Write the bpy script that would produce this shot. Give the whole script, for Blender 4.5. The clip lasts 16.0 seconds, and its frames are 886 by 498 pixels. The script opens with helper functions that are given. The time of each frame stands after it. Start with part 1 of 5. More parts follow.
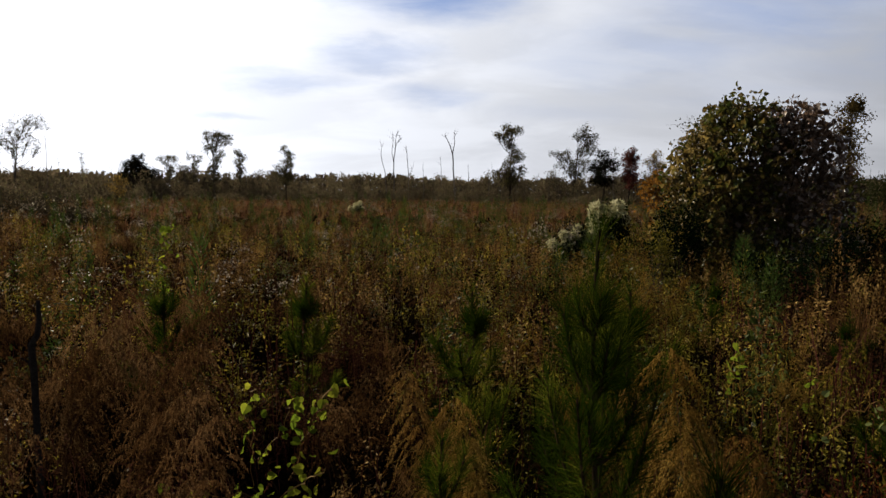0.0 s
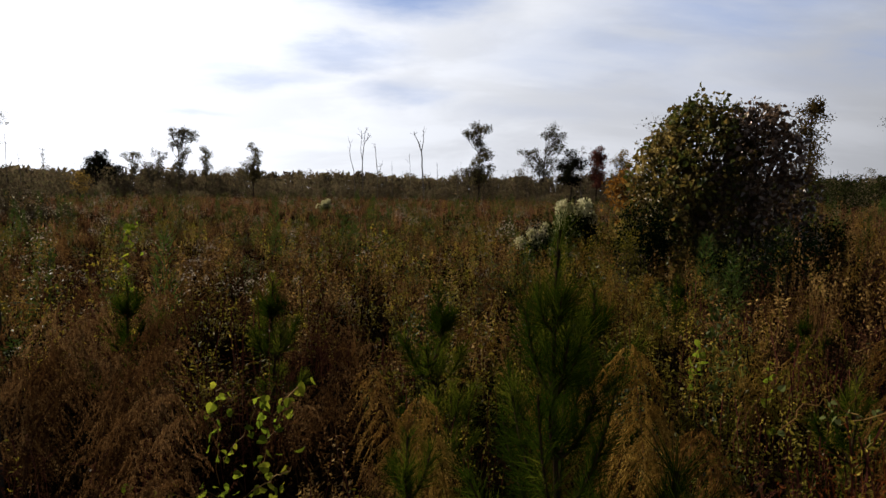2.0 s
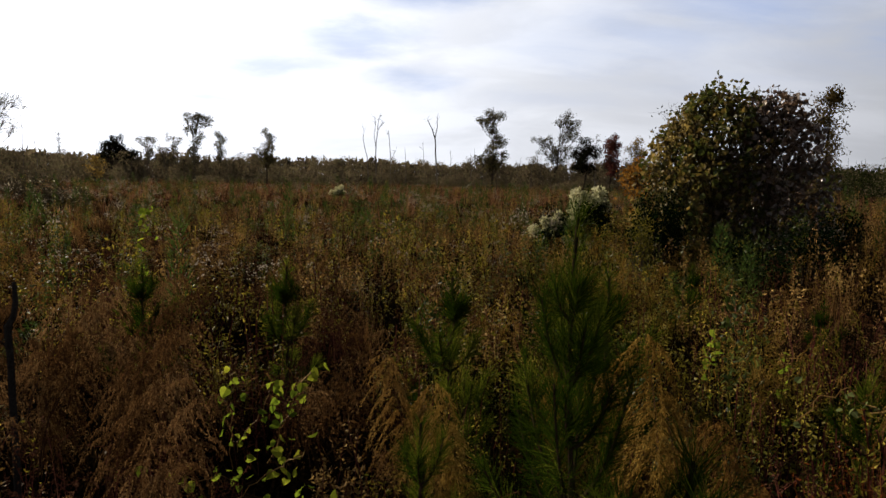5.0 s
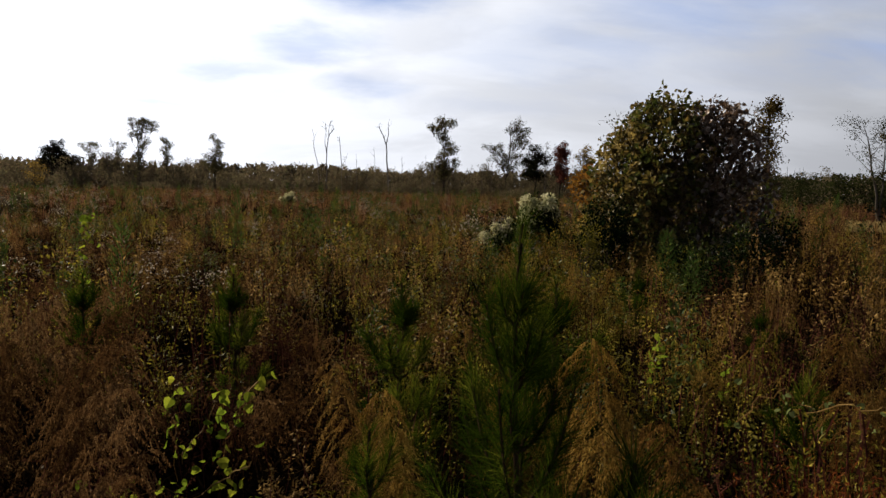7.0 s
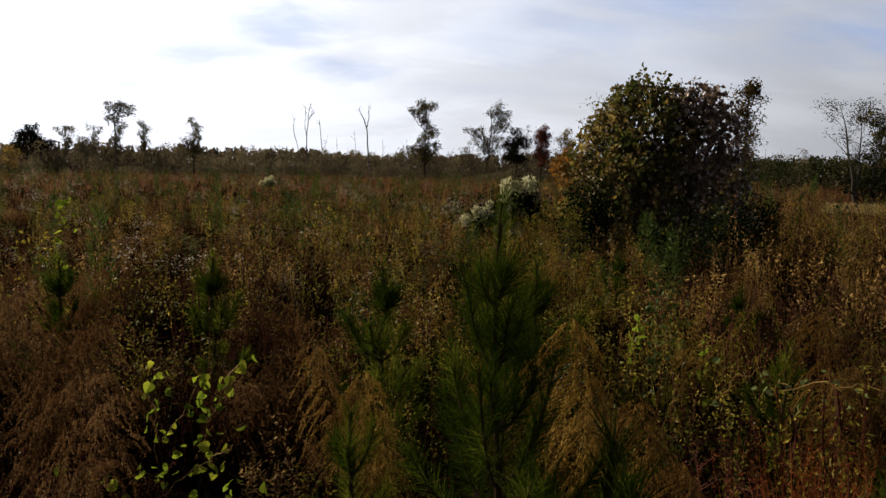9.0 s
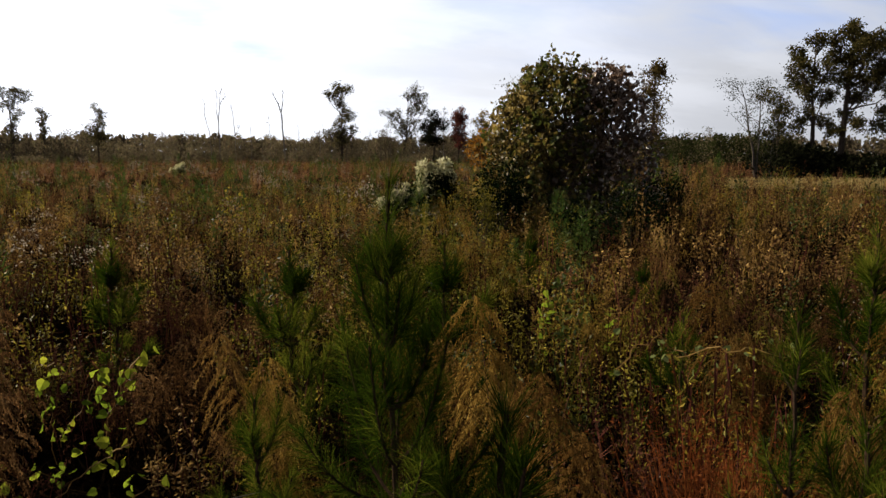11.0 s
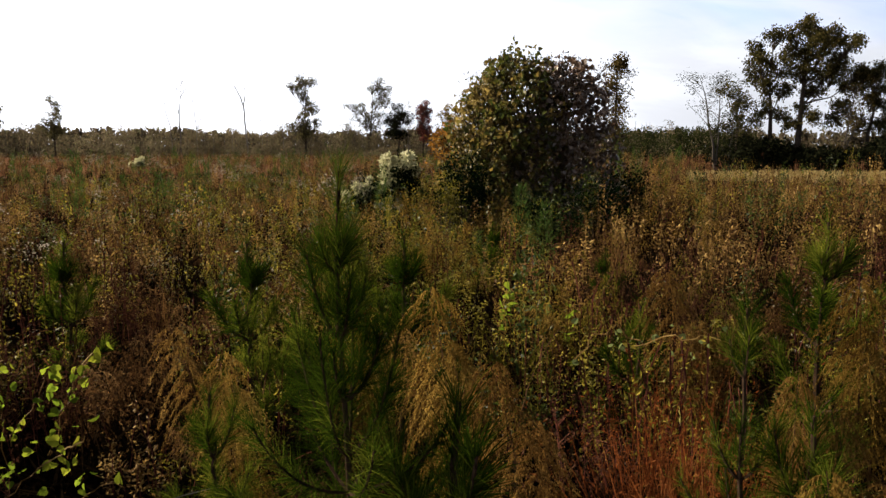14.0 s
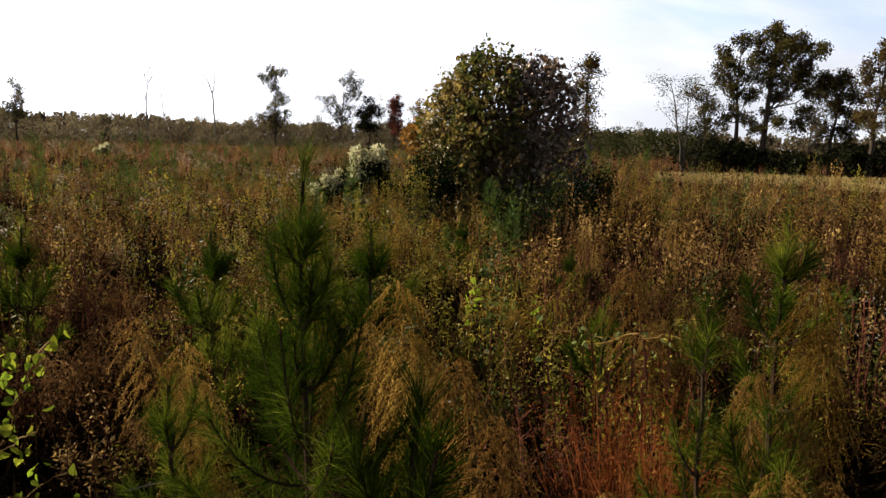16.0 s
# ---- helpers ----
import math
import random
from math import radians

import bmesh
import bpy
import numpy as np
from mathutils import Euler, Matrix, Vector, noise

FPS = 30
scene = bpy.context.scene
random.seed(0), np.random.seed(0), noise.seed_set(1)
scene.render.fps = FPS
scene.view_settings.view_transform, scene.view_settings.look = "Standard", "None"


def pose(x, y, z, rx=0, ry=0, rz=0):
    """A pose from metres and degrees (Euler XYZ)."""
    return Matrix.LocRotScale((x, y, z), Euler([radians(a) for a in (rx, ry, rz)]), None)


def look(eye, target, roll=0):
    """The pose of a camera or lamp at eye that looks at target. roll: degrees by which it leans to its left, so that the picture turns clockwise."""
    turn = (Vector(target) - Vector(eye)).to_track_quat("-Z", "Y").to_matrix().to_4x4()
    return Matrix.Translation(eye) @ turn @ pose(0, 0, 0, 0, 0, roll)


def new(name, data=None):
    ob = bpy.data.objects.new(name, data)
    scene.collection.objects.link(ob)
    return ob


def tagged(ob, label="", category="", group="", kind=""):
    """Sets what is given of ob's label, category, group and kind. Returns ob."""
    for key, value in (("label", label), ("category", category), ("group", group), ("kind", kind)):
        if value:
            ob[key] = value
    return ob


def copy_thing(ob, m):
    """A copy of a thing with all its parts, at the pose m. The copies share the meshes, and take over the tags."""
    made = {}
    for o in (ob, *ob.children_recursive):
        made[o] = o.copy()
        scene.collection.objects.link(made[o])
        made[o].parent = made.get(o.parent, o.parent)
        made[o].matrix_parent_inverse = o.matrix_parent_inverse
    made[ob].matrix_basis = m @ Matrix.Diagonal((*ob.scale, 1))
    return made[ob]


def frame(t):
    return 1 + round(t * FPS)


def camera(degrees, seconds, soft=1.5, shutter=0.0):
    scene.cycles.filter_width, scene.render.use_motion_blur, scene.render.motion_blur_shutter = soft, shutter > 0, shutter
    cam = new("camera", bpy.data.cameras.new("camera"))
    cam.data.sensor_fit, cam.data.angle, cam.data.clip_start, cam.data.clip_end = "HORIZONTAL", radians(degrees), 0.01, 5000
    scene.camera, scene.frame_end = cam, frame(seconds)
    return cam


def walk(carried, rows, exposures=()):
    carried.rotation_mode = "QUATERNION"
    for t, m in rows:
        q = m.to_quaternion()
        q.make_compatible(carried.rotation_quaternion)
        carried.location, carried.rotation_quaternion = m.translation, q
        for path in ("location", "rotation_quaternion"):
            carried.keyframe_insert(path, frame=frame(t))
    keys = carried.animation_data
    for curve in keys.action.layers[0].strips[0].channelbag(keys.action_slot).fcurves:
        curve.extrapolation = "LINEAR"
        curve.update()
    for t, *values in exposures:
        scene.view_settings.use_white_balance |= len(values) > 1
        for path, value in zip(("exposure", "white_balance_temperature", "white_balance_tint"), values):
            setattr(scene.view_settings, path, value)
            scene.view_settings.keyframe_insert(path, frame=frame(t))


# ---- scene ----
cam = camera(60.86, 16.0, 1.5)
walk(cam, [
    (0, pose(0.000, 0.000, 2.200, 85.60, -0.60, -0.00)),
    (0.5, pose(0.005, -0.013, 2.203, 85.90, -0.63, -0.89)),
    (1, pose(0.008, -0.010, 2.202, 85.77, -0.50, -1.70)),
    (1.5, pose(0.010, -0.016, 2.204, 85.30, -0.62, -2.23)),
    (2, pose(0.015, -0.031, 2.205, 85.48, -0.81, -2.35)),
    (2.5, pose(0.011, -0.023, 2.203, 84.77, -0.92, -2.14)),
    (3, pose(0.013, -0.026, 2.202, 84.52, -1.05, -2.54)),
    (3.5, pose(0.004, -0.015, 2.197, 83.87, -1.25, -1.52)),
    (4, pose(0.004, -0.014, 2.199, 84.05, -1.20, -1.15)),
    (6.5, pose(0.016, -0.006, 2.202, 84.97, -1.49, -3.58)),
    (7, pose(0.023, -0.018, 2.202, 85.08, -1.39, -5.02)),
    (7.5, pose(0.022, -0.015, 2.200, 84.73, -1.31, -5.50)),
    (8, pose(0.025, -0.013, 2.198, 84.49, -1.23, -6.03)),
    (10.3, pose(0.053, -0.013, 2.183, 83.19, -1.03, -7.28)),
    (10.5, pose(0.068, -0.020, 2.187, 83.16, -0.89, -8.07)),
    (11, pose(0.125, -0.025, 2.177, 82.66, -0.18, -12.59)),
    (11.5, pose(0.149, -0.023, 2.161, 81.61, 0.35, -14.13)),
    (12, pose(0.157, -0.028, 2.162, 81.48, 0.30, -14.38)),
    (12.5, pose(0.161, -0.031, 2.161, 81.90, 0.48, -14.79)),
    (13, pose(0.161, -0.018, 2.162, 81.98, 0.31, -14.44)),
    (13.5, pose(0.165, -0.017, 2.160, 82.19, 0.15, -14.77)),
    (14, pose(0.169, -0.027, 2.163, 82.19, -0.10, -15.22)),
    (14.5, pose(0.168, -0.027, 2.162, 82.11, -0.49, -15.34)),
    (15, pose(0.174, -0.024, 2.160, 81.74, -0.71, -15.95)),
    (15.5, pose(0.168, -0.023, 2.161, 81.98, -1.24, -16.81)),
    (16, pose(0.183, -0.023, 2.159, 81.84, -1.68, -17.40)),
], exposures=[(0.0, 1.22), (1.5, 1.25), (3.5, 1.42), (8.2, 1.40), (10.4, 1.58), (11.5, 1.98), (12.0, 2.12), (13.0, 2.28), (14.0, 2.28), (15.0, 2.12), (15.5, 2.30), (16.0, 2.34)])

# ---------------------------------------------------------------- light
SUN_AZ, SUN_EL = radians(-54), radians(31)          # azimuth clockwise from +y
SUN = Vector((math.sin(SUN_AZ) * math.cos(SUN_EL), math.cos(SUN_AZ) * math.cos(SUN_EL), math.sin(SUN_EL)))

lamp = bpy.data.lights.new("sun", "SUN")
lamp.energy, lamp.angle, lamp.color = 5.0, radians(0.8), (1.0, 0.87, 0.69)
sun = new("sun", lamp)
sun.matrix_world = look(SUN * 60, (0, 0, 0))


def make_world():
    w = bpy.data.worlds.new("sky")
    scene.world = w
    w.use_nodes = True
    nt = w.node_tree
    nt.nodes.clear()
    N, L = nt.nodes.new, nt.links.new

    def math_node(op, a, b=None, clamp=False):
        n = N("ShaderNodeMath")
        n.operation, n.use_clamp = op, clamp
        for i, v in enumerate((a, b)):
            if v is None:
                continue
            if isinstance(v, (int, float)):
                n.inputs[i].default_value = v
            else:
                L(v, n.inputs[i])
        return n.outputs[0]

    sky = N("ShaderNodeTexSky")
    sky.sky_type, sky.sun_disc = "NISHITA", False
    sky.sun_elevation, sky.sun_rotation = SUN_EL, SUN_AZ % (2 * math.pi)
    sky.air_density, sky.dust_density = 1.0, 1.5
    tint = N("ShaderNodeVectorMath")
    tint.operation = "SCALE"
    tint.inputs["Scale"].default_value = 0.07
    L(sky.outputs[0], tint.inputs[0])

    co = N("ShaderNodeTexCoord").outputs["Generated"]
    sep = N("ShaderNodeSeparateXYZ")
    L(co, sep.inputs[0])
    up = math_node("ADD", math_node("MAXIMUM", sep.outputs["Z"], 0.0), 0.30)
    flat = N("ShaderNodeCombineXYZ")
    L(math_node("DIVIDE", sep.outputs["X"], up), flat.inputs["X"])
    L(math_node("DIVIDE", sep.outputs["Y"], up), flat.inputs["Y"])

    def cloud(scale, offset, lo, hi, stretch, detail=9):
        m = N("ShaderNodeMapping")
        m.inputs["Location"].default_value = offset
        m.inputs["Rotation"].default_value = (0, 0, 0.5)
        m.inputs["Scale"].default_value = stretch
        L(flat.outputs[0], m.inputs[0])
        n = N("ShaderNodeTexNoise")
        n.inputs["Scale"].default_value, n.inputs["Detail"].default_value = scale, detail
        n.inputs["Roughness"].default_value, n.inputs["Distortion"].default_value = 0.55, 0.5
        L(m.outputs[0], n.inputs["Vector"])
        r = N("ShaderNodeMapRange")
        r.interpolation_type = "SMOOTHSTEP"
        r.inputs["From Min"].default_value, r.inputs["From Max"].default_value = lo, hi
        L(n.outputs["Fac"], r.inputs["Value"])
        return r.outputs[0]

    puffs = cloud(2.2, (5.2, 2.7, 0), 0.38, 0.66, (0.7, 1.3, 1), 8)
    wisps = cloud(4.5, (1.3, 4.1, 0), 0.35, 0.70, (0.6, 1.6, 1), 8)
    # azimuth and height over the horizon, in degrees, ruffled so that the gaps have torn edges
    az = math_node("MULTIPLY", math_node("ARCTAN2", sep.outputs["X"], sep.outputs["Y"]), 57.3)
    el = math_node("MULTIPLY", math_node("ARCSINE", sep.outputs["Z"]), 57.3)
    place = N("ShaderNodeCombineXYZ")
    L(az, place.inputs["X"]), L(el, place.inputs["Y"])
    flow = N("ShaderNodeMapping")
    flow.inputs["Scale"].default_value = (0.10, 0.34, 1)
    flow.inputs["Rotation"].default_value = (0, 0, -0.12)
    L(place.outputs[0], flow.inputs[0])
    torn = N("ShaderNodeTexNoise")
    torn.inputs["Scale"].default_value, torn.inputs["Detail"].default_value, torn.inputs["Roughness"].default_value = 1.0, 6, 0.6
    L(flow.outputs[0], torn.inputs["Vector"])
    ruffle = N("ShaderNodeVectorMath")
    ruffle.operation = "MULTIPLY_ADD"
    L(torn.outputs["Color"], ruffle.inputs[0])
    ruffle.inputs[1].default_value = (9.0, 4.2, 0)
    L(place.outputs[0], ruffle.inputs[2])

    def gap(a, e, wide, high, much):
        """A thin place in the cloud where blue shows through."""
        m = N("ShaderNodeVectorMath")
        m.operation = "SUBTRACT"
        L(ruffle.outputs[0], m.inputs[0])
        m.inputs[1].default_value = (a + 4.5, e + 2.1, 0)
        d = N("ShaderNodeVectorMath")
        d.operation = "MULTIPLY"
        L(m.outputs[0], d.inputs[0])
        d.inputs[1].default_value = (1 / wide, 1 / high, 0)
        ln = N("ShaderNodeVectorMath")
        ln.operation = "LENGTH"
        L(d.outputs[0], ln.inputs[0])
        r = N("ShaderNodeMapRange")
        r.interpolation_type = "SMOOTHSTEP"
        r.inputs["From Min"].default_value, r.inputs["From Max"].default_value = 1.7, 0.1
        r.inputs["To Min"].default_value, r.inputs["To Max"].default_value = 0.0, much
        L(ln.outputs["Value"], r.inputs["Value"])
        return r.outputs[0]

    thin = None
    for g in ((-1.0, 14.6, 6.5, 2.2, 0.95), (-11.5, 8.2, 4.5, 1.0, 0.42), (-5.2, 9.9, 4.5, 0.9, 0.45), (-1.2, 7.2, 3.2, 1.0, 0.42), (-16.5, 5.4, 2.6, 0.4, 0.30),
              (15, 10.4, 9, 2.2, 0.36), (25, 13.5, 10, 3.0, 0.62), (24, 8.0, 11, 2.0, 0.18), (35, 9.2, 6, 1.8, 0.55), (47, 10, 7, 3, 0.5), (9, 6, 6, 0.8, 0.12)):
        v = gap(*g)
        thin = v if thin is None else math_node("MAXIMUM", thin, v)
    thin = math_node("MULTIPLY", thin, math_node("ADD", math_node("MULTIPLY", wisps, -0.45), 1.0), True)
    # higher up, above the clip's view, the sky is mostly clear
    high = N("ShaderNodeMapRange")
    high.inputs["From Min"].default_value, high.inputs["From Max"].default_value = 0.26, 0.62
    high.inputs["To Min"].default_value, high.inputs["To Max"].default_value = 1.0, 0.10
    L(sep.outputs["Z"], high.inputs["Value"])
    # forward scattering makes the cloud brighter near the sun
    dot = N("ShaderNodeVectorMath")
    dot.operation = "DOT_PRODUCT"
    L(co, dot.inputs[0])
    dot.inputs[1].default_value = SUN
    near = math_node("POWER", math_node("MAXIMUM", dot.outputs["Value"], 0.0), 5.0)
    bright = math_node("ADD", math_node("MULTIPLY", near, 1.8), math_node("ADD", math_node("MULTIPLY", math_node("MAXIMUM", dot.outputs["Value"], 0.0), 0.88), 0.56))
    shade = math_node("ADD", math_node("MULTIPLY", puffs, 0.16), 0.90)
    bright = math_node("MULTIPLY", bright, shade)
    white = N("ShaderNodeVectorMath")
    white.operation = "SCALE"
    white.inputs[0].default_value = (0.95, 0.98, 1.06)
    L(bright, white.inputs["Scale"])
    blue = N("ShaderNodeMix")
    blue.data_type = "RGBA"
    L(thin, blue.inputs[0])
    L(white.outputs[0], blue.inputs[6])
    blue.inputs[7].default_value = (0.30, 0.46, 0.86, 1)
    mix = N("ShaderNodeMix")
    mix.data_type = "RGBA"
    L(high.outputs[0], mix.inputs[0])
    L(tint.outputs[0], mix.inputs[6])
    L(blue.outputs[2], mix.inputs[7])
    bg = N("ShaderNodeBackground")
    L(mix.outputs[2], bg.inputs["Color"])
    bg.inputs["Strength"].default_value = 0.33
    out = N("ShaderNodeOutputWorld")
    L(bg.outputs[0], out.inputs["Surface"])


make_world()


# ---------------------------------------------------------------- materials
DRY = 0.28      # plant colours are multiplied by this unless a material sets its own factor


def foliage(name, stops, translucent=0.35, rough=0.6, patch=0.35, patch_size=3.0, gloss=0.0, dry=None):
    """A plant's surface: colour varies from blade to blade, plant to plant and patch to patch of the land."""
    m = bpy.data.materials.new(name)
    m.use_nodes = True
    nt = m.node_tree
    nt.nodes.clear()
    N, L = nt.nodes.new, nt.links.new
    geo, info = N("ShaderNodeNewGeometry"), N("ShaderNodeObjectInfo")
    noise_t = N("ShaderNodeTexNoise")
    noise_t.inputs["Scale"].default_value, noise_t.inputs["Detail"].default_value = 1.0 / patch_size, 3
    L(geo.outputs["Position"], noise_t.inputs["Vector"])
    mixr = N("ShaderNodeMath")
    mixr.operation = "MULTIPLY_ADD"
    L(geo.outputs["Random Per Island"], mixr.inputs[0])
    mixr.inputs[1].default_value = 0.42
    half = N("ShaderNodeMath")
    half.operation = "MULTIPLY"
    L(info.outputs["Random"], half.inputs[0])
    half.inputs[1].default_value = 0.20
    L(half.outputs[0], mixr.inputs[2])
    # neighbouring leaves of one plant are alike
    kin, kinr, tone = N("ShaderNodeTexNoise"), N("ShaderNodeMapRange"), N("ShaderNodeMath")
    kin.inputs["Scale"].default_value, kin.inputs["Detail"].default_value = 2.6, 1
    L(geo.outputs["Position"], kin.inputs["Vector"])
    kinr.inputs["From Min"].default_value, kinr.inputs["From Max"].default_value = 0.32, 0.68
    kinr.inputs["To Min"].default_value, kinr.inputs["To Max"].default_value = -0.06, 0.44
    L(kin.outputs["Fac"], kinr.inputs["Value"])
    tone.operation = "ADD"
    L(mixr.outputs[0], tone.inputs[0])
    L(kinr.outputs[0], tone.inputs[1])
    ramp = N("ShaderNodeValToRGB")
    L(tone.outputs[0], ramp.inputs[0])
    els = ramp.color_ramp.elements
    for i, (p, c) in enumerate(stops):
        e = els[i] if i < 2 else els.new(p)
        e.position, e.color = p, (*(v * (dry or DRY) for v in c), 1)
    hsv = N("ShaderNodeHueSaturation")
    L(ramp.outputs[0], hsv.inputs["Color"])
    val = N("ShaderNodeMapRange")
    val.inputs["From Min"].default_value, val.inputs["From Max"].default_value = 0.3, 0.7
    val.inputs["To Min"].default_value, val.inputs["To Max"].default_value = 1 - patch, 1 + patch
    L(noise_t.outputs["Fac"], val.inputs["Value"])
    L(val.outputs[0], hsv.inputs["Value"])
    # fine mottling on every blade and leaf
    fine = N("ShaderNodeTexNoise")
    fine.inputs["Scale"].default_value, fine.inputs["Detail"].default_value = 60.0, 2
    L(geo.outputs["Position"], fine.inputs["Vector"])
    mot = N("ShaderNodeMapRange")
    mot.inputs["To Min"].default_value, mot.inputs["To Max"].default_value = 0.7, 1.3
    L(fine.outputs["Fac"], mot.inputs["Value"])
    mul = N("ShaderNodeVectorMath")
    mul.operation = "SCALE"
    L(hsv.outputs[0], mul.inputs[0])
    L(mot.outputs[0], mul.inputs["Scale"])
    if gloss:
        p = N("ShaderNodeBsdfPrincipled")
        p.inputs["Roughness"].default_value = rough
        p.inputs["Specular IOR Level"].default_value = gloss
        L(mul.outputs[0], p.inputs["Base Color"])
    else:
        p = N("ShaderNodeBsdfDiffuse")
        p.inputs["Roughness"].default_value = rough
        L(mul.outputs[0], p.inputs["Color"])
    t = N("ShaderNodeBsdfTranslucent")
    L(mul.outputs[0], t.inputs["Color"])
    ms = N("ShaderNodeMixShader")
    ms.inputs[0].default_value = translucent
    L(p.outputs[0], ms.inputs[1])
    L(t.outputs[0], ms.inputs[2])
    out = N("ShaderNodeOutputMaterial")
    L(ms.outputs[0], out.inputs["Surface"])
    return m


def rough_solid(name, a, b, scale, rough=0.9, bump=0.3, detail=6, second=0.4):
    """Soil, bark and the like: two colours mixed at two scales, with relief."""
    m = bpy.data.materials.new(name)
    m.use_nodes = True
    nt = m.node_tree
    N, L = nt.nodes.new, nt.links.new
    p = nt.nodes["Principled BSDF"]
    co = N("ShaderNodeNewGeometry").outputs["Position"]
    n1, n2 = N("ShaderNodeTexNoise"), N("ShaderNodeTexNoise")
    n1.inputs["Scale"].default_value, n1.inputs["Detail"].default_value = scale, detail
    n2.inputs["Scale"].default_value, n2.inputs["Detail"].default_value = scale * 0.07, 3
    L(co, n1.inputs["Vector"]), L(co, n2.inputs["Vector"])
    mixv = N("ShaderNodeMix")
    mixv.inputs[0].default_value = second
    L(n1.outputs["Fac"], mixv.inputs[2]), L(n2.outputs["Fac"], mixv.inputs[3])
    ramp = N("ShaderNodeValToRGB")
    ramp.color_ramp.elements[0].position, ramp.color_ramp.elements[0].color = 0.32, (*a, 1)
    ramp.color_ramp.elements[1].position, ramp.color_ramp.elements[1].color = 0.68, (*b, 1)
    L(mixv.outputs[0], ramp.inputs[0])
    bp = N("ShaderNodeBump")
    bp.inputs["Strength"].default_value = bump
    L(n1.outputs["Fac"], bp.inputs["Height"])
    d = N("ShaderNodeBsdfDiffuse")
    d.inputs["Roughness"].default_value = rough
    L(ramp.outputs[0], d.inputs["Color"])
    L(bp.outputs[0], d.inputs["Normal"])
    L(d.outputs[0], nt.nodes["Material Output"].inputs["Surface"])
    nt.nodes.remove(p)
    return m


